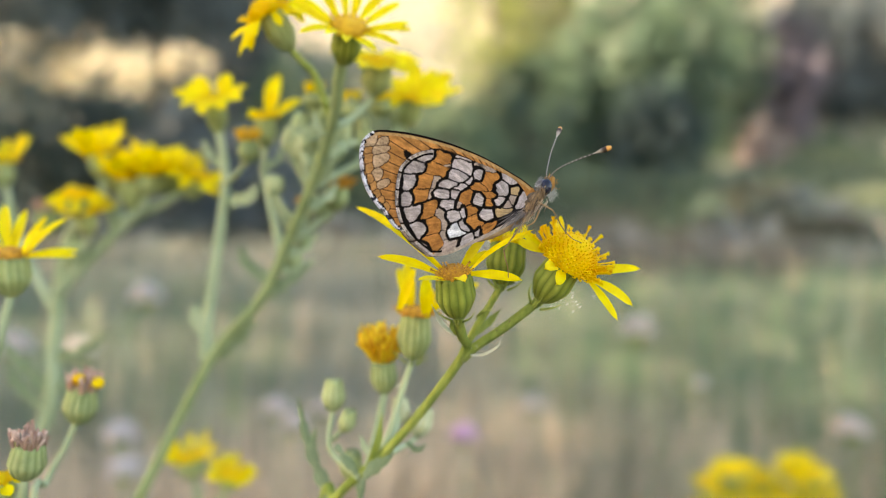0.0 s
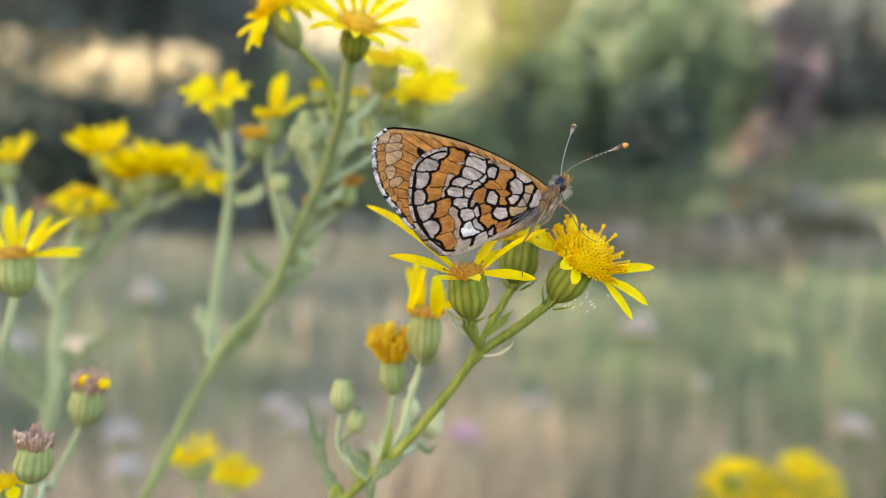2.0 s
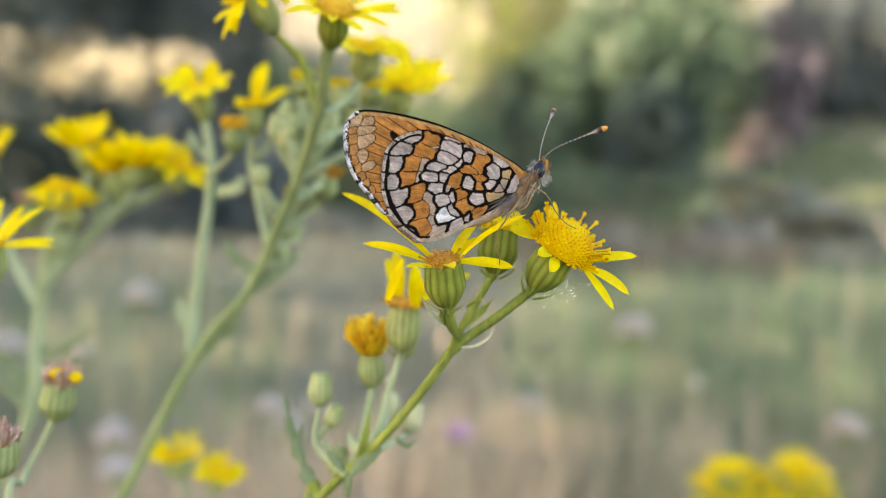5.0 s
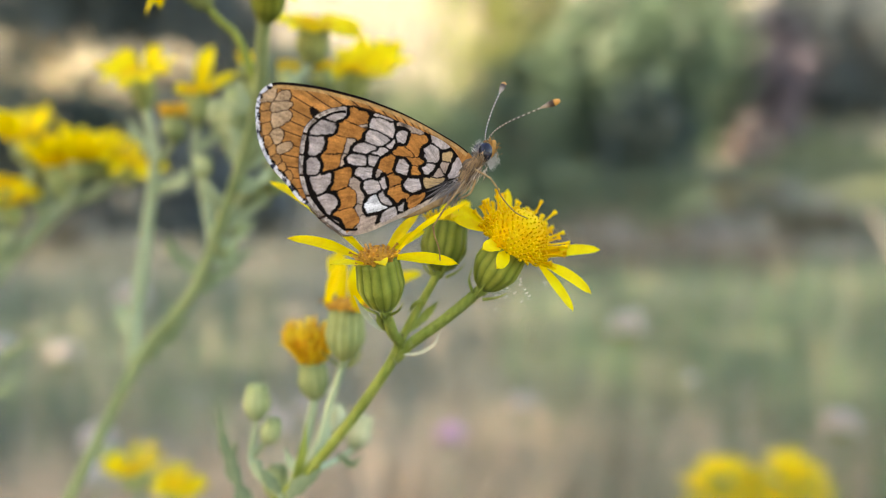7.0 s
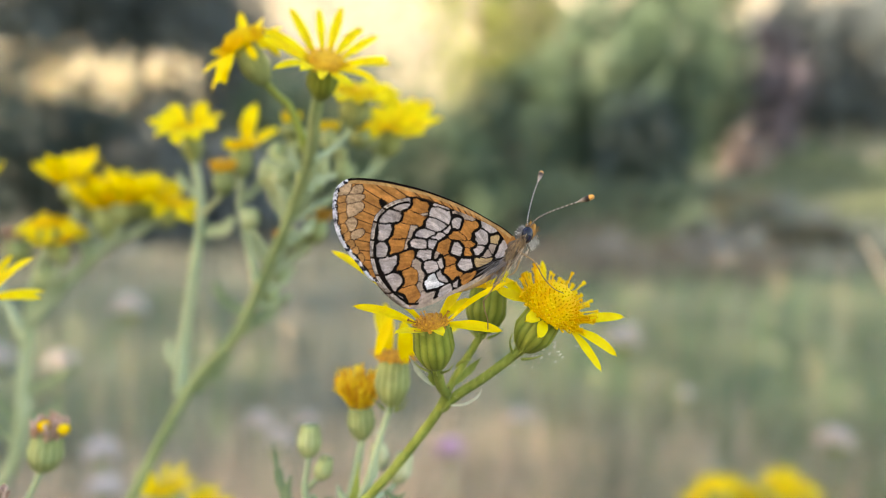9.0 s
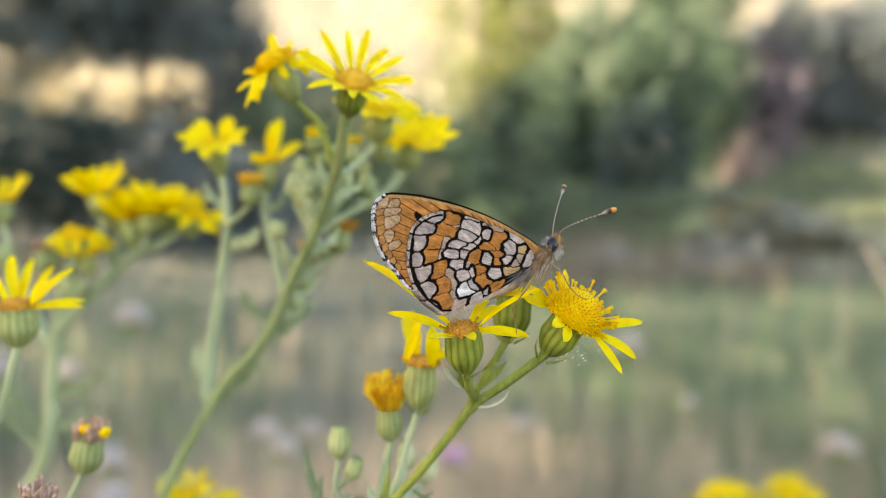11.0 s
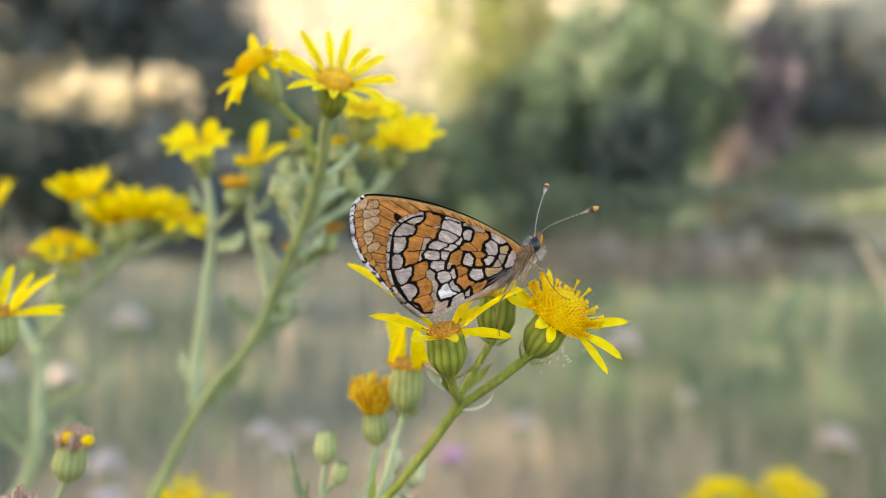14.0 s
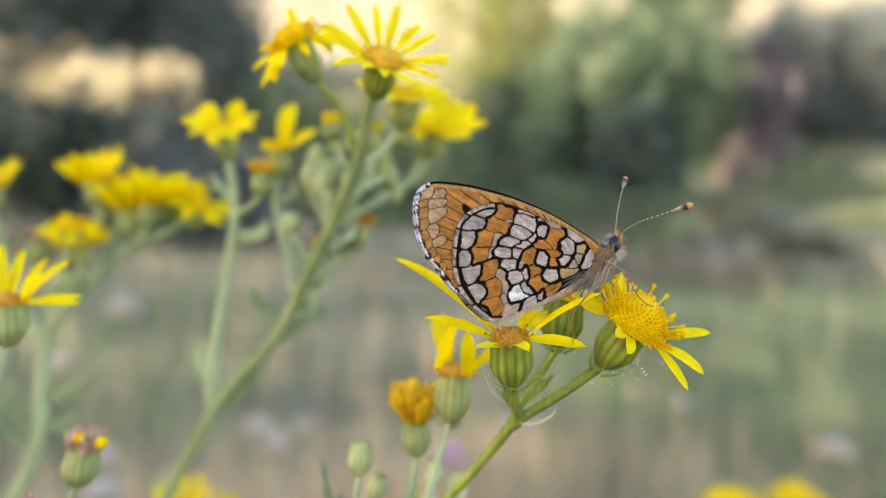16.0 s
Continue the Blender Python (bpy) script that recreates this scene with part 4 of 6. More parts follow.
def hairs(name, places, length, material_, parent, seed, thick=0.035, wild=0.3):
    """Tufts: many fine tapered hairs; places: (point, direction, spread in mm)."""
    rng = random.Random(seed)
    v, f = [], []
    for p, d, spread, count in places:
        for _ in range(count):
            q = Vector(p) + Vector((rng.gauss(0, 1), rng.gauss(0, 0.7), rng.gauss(0, 1))) * spread * 0.0005
            e = (Vector(d).normalized() + Vector((rng.gauss(0, wild), rng.gauss(0, wild), rng.gauss(0, wild)))).normalized()
            ln = length * 0.001 * rng.uniform(0.6, 1.3)
            tube_data([q, q + e * ln * 0.5, q + e * ln + Vector((0, 0, -0.0001))], thick * 0.001, thick * 0.0003, 1, 3, 0, v, f)
    return raw(name, v, f, material_, parent, "", True)


# woolly threads in the forks of the flowering branches
hairs("wool", [(mm(2.9, 98.9, -18.3), (0.3, -1, 0.2), 1.0, 14), (mm(4.4, 98.3, -17.0), (0.5, -0.6, -0.6), 0.9, 10), (mm(2.6, 96.0, -15.4), (-0.6, -1, 0.3), 0.7, 9), (mm(7.6, 97.0, -14.6), (0.3, -0.6, 0.7), 0.9, 9), (mm(-8.4, 106.9, -34.0), (-0.5, -1, 0.4), 1.2, 14)], 0.55, FUR_PALE, front, 31, 0.012, 0.6)


def ball(centre, rx, ry, rz, turn=0.0, rough=0.06, seed=0):
    """An uneven rounded body in the wing's frame: rx along, ry up, rz across, in mm."""
    rng = random.Random(seed)
    v, f = [], []
    n, m = 14, 20
    for i in range(n + 1):
        a = math.pi * i / n
        for k in range(m):
            b = 2 * math.pi * k / m
            x, y, z = rx * math.cos(a), ry * math.sin(a) * math.cos(b), rz * math.sin(a) * math.sin(b)
            j = 1 + rng.uniform(-rough, rough)
            g = radians(turn)
            v.append(on_wing(centre[0] + (x * math.cos(g) - y * math.sin(g)) * j, centre[1] + (x * math.sin(g) + y * math.cos(g)) * j, centre[2] + z * j))
    for i in range(n):
        for k in range(m):
            p, q = i * m + k, i * m + (k + 1) % m
            f.append((p, q, q + m, p + m))
    return v, f


def W(p, w=-0.65):
    return on_wing(p[0], p[1], w)


v, f = ball((2.4, 1.6, -0.65), 1.7, 1.12, 1.05, 42, 0.08, 1)
thorax = raw("thorax", v, f, SKIN, fly, "furry tan thorax", True)
comb = -WV * 0.85 - WU * 0.55 + WN * 0.1
hairs("fur", [(W((1.6 + 0.38 * i, 0.85 + 0.4 * i + 0.38 * k), 0.45 - 0.1 * abs(k)), comb, 0.45, 24) for i in range(6) for k in (-1, 0, 1)], 0.5, FUR, thorax, 4, 0.03, 0.16)
hairs("pale_fur", [(W((1.75 + 0.45 * i, 0.05 + 0.42 * i), 0.5), comb, 0.55, 22) for i in range(5)], 0.7, FUR_LIGHT, thorax, 8, 0.022, 0.14)
hairs("dark_fur", [(W((1.7 + 0.42 * i, 0.7 + 0.4 * i), 0.5), comb, 0.8, 9) for i in range(5)], 0.75, SKIN, thorax, 9, 0.04, 0.14)
hairs("under_fur", [(W((1.2, 0.35), 0.3), -WU * 1.0 - WV * 0.5, 0.6, 40), (W((0.6, -0.25), 0.25), -WU - WV * 0.6 + WN * 0.05, 0.8, 44), (W((0.55, -1.1), 0.2), -WU * 0.5 - WV + WN * 0.05, 0.8, 44)], 0.75, FUR_GREY, thorax, 5, 0.035, 0.16)
v, f = ball((*(-1.15, -1.22), -0.65), 3.9, 0.85, 0.6, 26, 0.04, 2)
raw("abdomen", v, f, FUR, fly, "slim abdomen between the hindwings", True)
v, f = ball((*(3.81, 3.30), -0.65), 0.95, 1.15, 1.0, 0, 0.05, 3)
head = raw("head", v, f, FUR_GREY, fly, "small dark hairy head", True)
v, f = ball((*(3.99, 3.41), 0.1), 0.72, 0.98, 0.45, -15, 0.0, 4)
raw("eye", v, f, EYE, head, "large glossy dark blue eye")
v, f = ball((*(3.99, 3.41), -1.4), 0.78, 0.98, 0.5, -15, 0.0, 5)
raw("eye", v, f, EYE, head)
hairs("collar", [(W((4.56, 2.42), 0.0), WU * 0.7 - WV * 0.9 + WN * 0.3, 0.5, 120), (W((5.0, 2.9), -0.3), WU * 0.9 - WV * 0.5, 0.5, 70), (W((3.35, 4.2), 0.0), WV * 0.8 - WU * 0.4 + WN * 0.1, 0.4, 26), (W((3.0, 3.5), 0.2), -WU * 0.7 + WV * 0.4 + WN * 0.1, 0.4, 26)], 0.42, FUR_PALE, head, 6, 0.022)
v, f = [], []
for w0 in (-0.35, -1.0):
    tube_data([W((4.45, 3.14), w0), W((4.87, 3.66), w0), W((5.06, 4.45), w0), W((5.07, 4.73), w0)], 0.00042, 0.00015, 4, 8, 0, v, f)
palp = raw("palp", v, f, PALP, head, "orange hairy palps", True)
hairs("palp_hair", [(W((4.88, 3.88), -0.4), WU * 0.5 + WV * 0.8, 0.8, 140), (W((4.65, 4.44), -0.4), WV + WU * 0.2, 0.5, 60)], 0.35, PALP, palp, 7)


def antenna(points, club, label):
    """A thread of ringed joints, pale and dark in turn, that swells into a club with an orange tip."""
    line = curve(points, 20)
    v, f, tint = [], [], []
    seg = 8
    side = None
    n = len(line)
    for i, c in enumerate(line):
        ax = (line[min(i + 1, n - 1)] - line[max(i - 1, 0)]).normalized()
        side = frame_of(ax)[0] if side is None else (side - ax * side.dot(ax)).normalized()
        up = ax.cross(side)
        t = i / (n - 1)
        swell = max(0.0, (t - 0.79) / 0.21)
        r = 0.00006 + 0.000011 * (i % 4 > 1) + club * (math.sin(swell ** 1.5 * math.pi * 0.93) ** 0.8 if swell else 0)
        r *= 0.6 if i == n - 1 else 1
        tone = (0.46, 0.42, 0.38) if i % 4 > 1 else (0.06, 0.045, 0.04)
        if swell > 0.04:
            m = min(1.0, max(0.0, (swell - 0.3) / 0.25))
            tone = tuple(p + (q - p) * m for p, q in zip((0.40, 0.33, 0.28), (0.05, 0.026, 0.018)))
        if swell > 0.76:
            tone = (0.78, 0.36, 0.08)
        for k in range(seg):
            a = 2 * math.pi * k / seg
            v.append(c + (side * math.cos(a) + up * math.sin(a)) * r)
            tint.append(tone)
    for i in range(n - 1):
        for k in range(seg):
            p, q = i * seg + k, i * seg + (k + 1) % seg
            f.append((p, q, q + seg, p + seg))
    f.append(tuple((n - 1) * seg + k for k in range(seg)))
    return raw("antenna", v, f, ANT, fly, label, True, tint)


antenna([mm(12.25, 89.27, 4.13), mm(12.48, 90.12, 5.42), mm(13.11, 91.71, 7.29), mm(13.94, 93.49, 9.13), mm(14.73, 95.06, 10.71)], 0.00026, "ringed antenna with pale-backed club")
antenna([mm(12.40, 88.26, 4.09), mm(13.21, 87.50, 5.02), mm(14.57, 86.63, 5.76), mm(16.75, 85.66, 6.60), mm(18.84, 84.75, 7.36)], 0.00027, "ringed antenna with orange-tipped club")


def leg(points, r, label=""):
    return tube("leg", points, r, r * 0.55, LEG, fly, label, seg=7, n=5)


leg([mm(11.20, 88.14, 1.33), mm(12.28, 86.61, 0.60), mm(12.81, 86.59, 0.18)], 0.00010)
leg([mm(12.49, 86.61, 0.55), mm(13.13, 86.67, -0.35), mm(13.84, 87.52, -1.50), mm(15.12, 88.46, -2.80), mm(16.38, 88.94, -3.41)], 0.00008)
leg([mm(10.21, 88.09, 0.15), mm(9.23, 86.03, -1.14), mm(8.17, 85.97, -2.56), mm(7.16, 86.90, -4.14)], 0.00013)
leg([mm(7.16, 86.91, -4.03), mm(7.36, 87.36, -5.12), mm(7.74, 88.31, -6.23), mm(7.84, 88.76, -7.46)], 0.00010)
leg([mm(11.02, 90.10, 0.34), mm(10.71, 92.07, -0.42), mm(9.79, 92.04, -1.15), mm(9.10, 92.00, -2.12)], 0.00013)
leg([mm(11.30, 88.10, 0.36), mm(10.75, 88.04, -0.93), mm(9.82, 88.02, -1.47)], 0.00013)


# ---------------------------------------------------------------- cobweb by the large head
def cobweb():
    rng = random.Random(12)
    v, f = [], []
    a, b, c, d = mm(14.64, 94.65, -10.11), mm(19.78, 92.62, -10.84), mm(9.17, 97.45, -14.63), mm(16.61, 92.77, -7.35)
    for i in range(13):
        p = a.lerp(c, rng.random()) if i % 2 else d.lerp(a, rng.random())
        q = b.lerp(d, rng.random()) if i % 3 else b.lerp(c, 0.4 * rng.random())
        tube_data([p, p.lerp(q, 0.5) - Vector((0, 0, 0.0004)), q], 0.000006, 0.000006, 3, 3, 0, v, f)
        for _ in range(3):
            o = p.lerp(q, rng.random())
            s = rng.uniform(0.00005, 0.00016)
            tube_data([o, o + Vector((s, 0, s * rng.uniform(-1, 1))), o + Vector((2 * s, 0, s))], s * 0.5, s * 0.4, 1, 4, 0, v, f)
    tagged(raw("cobweb", v, f, FUR_PALE), "fine white spider threads with specks beside the flower", "cobweb", "", "stuff")


cobweb()

# ---------------------------------------------------------------- the ragworts behind
back = ragwort(mm(-90, 185, -750), "tall branching ragwort in full yellow flower with pale buds")
tube("stem", [mm(-90, 185, -752), mm(-90, 174, -380), mm(-84, 166, -130), mm(-75.41, 155.51, -83.44), mm(-61.35, 153.63, -57.65), mm(-46.38, 152.87, -29.26), mm(-35.24, 149.43, -16.36), mm(-27.80, 143.01, -2.98), mm(-21.77, 135.48, 8.12), mm(-17.96, 127.82, 16.04), mm(-16.53, 123.02, 20.80), mm(-15.64, 121.16, 23.90)], 0.0018, 0.0010, STEM_MID, back, ribs=0.06, seg=10)
tube("branch", [mm(-18.29, 128.77, 14.76), mm(-20.78, 127.10, 22.41), mm(-22.74, 125.19, 24.61), mm(-24.37, 124.27, 26.40)], 0.0007, 0.0005, STEM, back)
tube("branch", [mm(-18.05, 129.75, 14.40), mm(-15.00, 134.89, 17.42), mm(-12.20, 139.07, 21.49)], 0.0007, 0.0005, STEM_PALE, back)
tube("branch", [mm(-24.64, 140.32, 4.30), mm(-17.63, 146.52, 8.78), mm(-10.45, 151.73, 13.52), mm(-6.94, 152.92, 17.86)], 0.0008, 0.0006, STEM_PALE, back)
tube("branch", [mm(-47.83, 153.86, -29.45), mm(-47.87, 156.25, -20.59), mm(-45.93, 157.41, -5.60), mm(-44.68, 158.46, 7.17), mm(-46.08, 158.90, 17.05)], 0.0014, 0.0008, STEM_PALE, back)
tube("branch", [mm(-30.95, 147.82, -7.44), mm(-33.58, 152.15, 0.19), mm(-36.07, 155.50, 8.18), mm(-35.84, 155.74, 13.65)], 0.0010, 0.0007, STEM_PALE, back)
tube("branch", [mm(-28.92, 145.91, -5.19), mm(-24.25, 147.05, -1.98), mm(-20.78, 147.19, 1.05)], 0.0009, 0.0006, STEM_PALE, back)
tube("branch", [mm(-44.68, 158.41, 6.01), mm(-40.74, 152.49, 8.02), mm(-37.27, 148.60, 10.53)], 0.0007, 0.0006, STEM_PALE, back)
flower_head(back, mm(-15.5, 121.15, 23.5), (0.22, -0.66, 0.72), 0.0029, 41, count=15, lift=16, length=2.75, florets=110, disc=DISC_MID, cup=1.25, width=0.5, cup_r=0.78, pale=False)
flower_head(back, mm(-24.37, 124.26, 26.22), (-0.45, -0.25, 0.85), 0.0036, 43, rays=[mm(-19.46, 119.45, 30.53), mm(-21.30, 122.62, 34.43), mm(-26.19, 118.47, 31.14), mm(-33.50, 122.31, 27.30), mm(-31.81, 121.18, 24.43), mm(-29.87, 121.22, 25.31), mm(-33.24, 125.48, 31.17), mm(-23.14, 120.46, 30.79), mm(-24.68, 119.37, 28.80), mm(-21.74, 122.42, 29.97), mm(-25.42, 127.75, 37.24), mm(-29.37, 128.80, 38.47), mm(-30.24, 119.21, 25.15), mm(-28.35, 118.28, 26.83)], florets=110, cup=1.0, width=0.42, cup_r=0.6, dome=0.9)
flower_head(back, mm(-12.20, 139.06, 21.29), (0.12, -0.3, 0.95), 0.0034, 45, count=12, lift=5, length=1.7, florets=80, cup=0.95, width=0.9, cup_r=0.75)
flower_head(back, mm(-7.16, 152.91, 17.41), (0.25, -0.1, 0.95), 0.0030, 47, rays=[mm(4.03, 153.23, 24.79), mm(1.84, 157.41, 28.89), mm(-1.63, 159.45, 29.84), mm(-5.70, 159.48, 30.42), mm(-9.65, 157.36, 27.74), mm(-10.52, 153.20, 24.23), mm(0.65, 149.08, 21.42), mm(-12.34, 148.00, 19.65), mm(-2.56, 146.02, 20.24)], florets=60, cup=0.95, width=1.25, cup_r=0.75)
flower_head(back, mm(-46.08, 158.88, 16.71), (-0.12, -0.05, 1), 0.0030, 49, rays=[mm(-55.38, 158.24, 25.03), mm(-52.50, 154.06, 21.02), mm(-52.37, 163.41, 28.81), mm(-47.06, 150.97, 18.95), mm(-44.66, 161.45, 29.63), mm(-40.03, 159.30, 26.35), mm(-40.15, 155.14, 22.85), mm(-42.97, 151.02, 20.05), mm(-53.49, 161.34, 27.28)], florets=50, cup=1.25, width=1.15, cup_r=0.75)
flower_head(back, mm(-35.84, 155.73, 13.42), (0.05, -0.2, 1), 0.0028, 51, rays=[mm(-33.30, 158.41, 28.84), mm(-35.13, 160.39, 28.28), mm(-28.97, 159.17, 23.45), mm(-38.51, 153.06, 20.88), mm(-36.89, 150.95, 18.40)], florets=50, cup=1.25, width=0.9, cup_r=0.75)
withered_head(back, mm(-37.02, 147.56, 9.70), (0, -0.2, 1), 0.0022, 53, DISC_MID, 0.5, 70, 1.05)
withered_head(back, mm(-20.57, 147.17, 0.62), (0.2, -0.1, 1), 0.0024, 55, DISC_OLD, 0.6, 60)
withered_head(back, mm(-26.95, 150.05, -2.02), (0.1, 0, 1), 0.0018, 56, DISC_OLD, 0.5, 50)
rng1 = random.Random(77)
for x, y, z in (mm(-28.28, 150.83, 15.64), mm(-25.29, 148.68, 12.38), mm(-19.78, 146.59, 10.39), mm(-15.48, 148.67, 12.16), mm(-16.77, 146.92, 17.91), mm(-24.51, 152.91, 17.52), mm(-13.70, 150.54, 9.02), mm(-22.93, 149.08, -1.46), mm(-26.77, 148.86, -6.39), mm(-29.16, 149.68, -10.63)):
    v, f, tint = involucre_data((x, y, z), (rng1.uniform(-.4, .4), -0.2, 1), 0.0019, 0.0042, 9, (0.34, 0.42, 0.20), (0.55, 0.62, 0.34), urn=0.5)
    raw("bud", v, f, BRACT, back, "", True, tint)
for k in range(16):           # crowded young buds on short stalks below the open heads
    t = rng1.random()
    s0 = mm(-24.6, 140.3, 4.3).lerp(mm(-10.4, 151.7, 13.5), t) if k % 2 else mm(-29.0, 146.0, -5.2).lerp(mm(-19.0, 131.0, 13.0), t)
    tip = s0 + Vector((rng1.uniform(-4.5, 4.5), rng1.uniform(-2, 5), rng1.uniform(3, 7))) * 0.001
    tube("branch", [s0, s0.lerp(tip, 0.5) + Vector((rng1.uniform(-.5, .5), 0, -0.4)) * 0.001, tip], 0.0006, 0.0005, STEM_PALE, back, seg=6, n=4)
    bud(back, tip, (rng1.uniform(-.5, .5), -0.2, 1), rng1.uniform(0.0015, 0.0023), "", (0.40, 0.47, 0.25), (0.60, 0.66, 0.40))
for x, y, z in (mm(-25.19, 151.04, 20.49), mm(-17.66, 148.95, 18.48), mm(-11.61, 146.94, 18.44)):
    withered_head(back, (x, y, z), (0, -0.1, 1), 0.0021, 57, PETAL, 0.3, 46, 0.8)
lobed_leaf(back, [mm(-46.38, 152.87, -29.26), mm(-38.51, 151.18, -22.17), mm(-39.10, 149.38, -17.47)], 0.0016, 61)
lobed_leaf(back, [mm(-35.24, 149.43, -16.36), mm(-30.06, 148.58, -12.97), mm(-25.68, 148.72, -9.68)], 0.0016, 62)
lobed_leaf(back, [mm(-33.58, 149.57, -13.05), mm(-38.00, 149.72, -9.74), mm(-39.66, 149.86, -6.43)], 0.0014, 63)
lobed_leaf(back, [mm(-44.68, 158.26, 2.52), mm(-39.52, 156.31, 3.64), mm(-37.80, 156.41, 5.94)], 0.0016, 64, STEM_PALE)
lobed_leaf(back, [mm(-47.56, 155.05, -25.05), mm(-49.86, 155.21, -21.61), mm(-50.76, 156.35, -18.28)], 0.0016, 65, STEM_PALE)

for k, pts in enumerate(([mm(-21.43, 136.49, 8.18), mm(-23.46, 135.55, 9.61), mm(-25.25, 135.65, 11.89)], [mm(-20.47, 133.56, 9.95), mm(-17.76, 134.64, 11.80), mm(-14.53, 137.71, 13.28)], [mm(-25.16, 140.19, 1.21), mm(-21.18, 141.27, 3.08), mm(-19.38, 143.41, 6.28)],
                         [mm(-30.74, 146.79, -7.93), mm(-26.59, 147.86, -6.35), mm(-23.92, 149.00, -3.32)], [mm(-32.04, 147.70, -10.16), mm(-27.87, 148.68, -10.56), mm(-24.74, 149.76, -8.86)], [mm(-44.68, 158.57, 9.50), mm(-47.94, 158.69, 12.29), mm(-49.33, 158.82, 15.31)],
                         [mm(-35.84, 155.55, 9.32), mm(-33.33, 155.63, 11.03), mm(-32.42, 155.74, 13.65)], [mm(-16.67, 147.55, 9.38), mm(-14.15, 149.68, 12.25), mm(-12.81, 150.84, 15.86)], [mm(-18.90, 129.71, 13.45), mm(-20.55, 128.77, 14.85), mm(-21.49, 128.87, 17.11)])):
    lobed_leaf(back, pts, 0.0011, 140 + k, STEM_PALE, 3)

left = ragwort(mm(-140, 215, -750), "ragwort with a thick pale stem and a crowded yellow cluster")
tube("stem", [mm(-140, 215, -752), mm(-128, 205, -380), mm(-118, 198, -110), mm(-98.83, 189.97, -50.61), mm(-96.91, 189.72, -33.48), mm(-94.59, 189.46, -16.54), mm(-92.21, 187.83, -8.06), mm(-87.26, 184.13, -1.12)], 0.0036, 0.0016, STEM_PALE, left, seg=10)
tube("branch", [mm(-94.87, 189.34, -19.33), mm(-88.24, 188.64, -12.28), mm(-80.42, 186.95, -5.27), mm(-74.51, 186.19, 0.23)], 0.0017, 0.0013, STEM_PALE, left)
tube("branch", [mm(-78.36, 187.04, -3.20), mm(-69.03, 186.28, 2.29), mm(-61.83, 187.43, 5.74)], 0.0011, 0.0008, STEM_PALE, left)
tube("branch", [mm(-79.73, 186.98, -4.58), mm(-81.61, 185.31, 2.96), mm(-82.29, 185.57, 9.08)], 0.0011, 0.0008, STEM_PALE, left)
tube("branch", [mm(-95.70, 189.09, -24.92), mm(-107.39, 195.82, -8.41), mm(-113.15, 198.52, 7.53)], 0.0013, 0.0008, STEM_PALE, left)
flower_head(left, mm(-82.29, 185.55, 8.67), (-0.1, -0.1, 1), 0.0034, 71, count=12, lift=50, length=2.2, florets=60, cup_r=0.72)
flower_head(left, mm(-74.79, 186.20, 0.51), (0, -0.2, 1), 0.0037, 72, count=13, lift=50, length=2.2, florets=60, cup=1.3, cup_r=0.72)
flower_head(left, mm(-68.35, 186.40, 5.02), (0.1, -0.15, 1), 0.0034, 73, count=12, lift=50, length=2.2, florets=60, cup_r=0.72)
flower_head(left, mm(-61.83, 187.34, 3.67), (0.35, -0.25, 0.9), 0.0036, 74, count=11, lift=-10, length=1.5, florets=90, disc=DISC, cup_r=0.72)
flower_head(left, mm(-86.31, 182.11, -1.38), (0.1, -0.35, 0.9), 0.0032, 75, count=9, lift=-20, length=1.5, florets=70, cup=1.1, cup_r=0.72)
flower_head(left, mm(-113.15, 198.49, 6.80), (-0.05, -0.1, 1), 0.0036, 76, count=12, lift=50, length=2.2, florets=60, cup_r=0.72)
flower_head(left, mm(-80.59, 190.41, 5.13), (-0.05, -0.15, 1), 0.0033, 78, count=13, lift=48, length=2.1, florets=60, cup_r=0.72)
flower_head(left, mm(-70.35, 183.35, 4.00), (0.08, -0.2, 1), 0.0033, 79, count=13, lift=45, length=2.0, florets=60, cup_r=0.72)
flower_head(left, mm(-66.32, 190.36, 4.15), (0.15, -0.2, 1), 0.0033, 80, count=13, lift=42, length=2.0, florets=60, cup_r=0.72)
flower_head(left, mm(-84.55, 183.95, -5.18), (0.0, -0.3, 0.95), 0.0030, 85, count=10, lift=20, length=1.5, florets=70, cup=1.1, cup_r=0.72)
tube("branch", [mm(-78.36, 187.04, -3.20), mm(-79.89, 189.22, 0.93), mm(-80.59, 190.41, 5.13)], 0.0010, 0.0008, STEM_PALE, left)
tube("branch", [mm(-78.36, 187.04, -3.20), mm(-73.03, 184.20, 0.50), mm(-70.35, 183.35, 4.00)], 0.0010, 0.0008, STEM_PALE, left)
tube("branch", [mm(-72.16, 187.20, 0.51), mm(-68.48, 189.28, 2.32), mm(-66.32, 190.36, 4.15)], 0.0010, 0.0008, STEM_PALE, left)
tube("branch", [mm(-92.70, 188.58, -13.67), mm(-87.53, 185.77, -9.34), mm(-84.55, 183.95, -5.18)], 0.0010, 0.0008, STEM_PALE, left)
withered_head(left, mm(-95.74, 185.95, -5.24), (0, 0, 1), 0.0030, 77, WITHERED, 0.7, 60, 1.0)
bud(left, mm(-90.54, 187.65, -12.21), (0, 0, 1), 0.0030)
bud(left, mm(-111.72, 196.01, -4.08), (0, 0, 1), 0.0028)
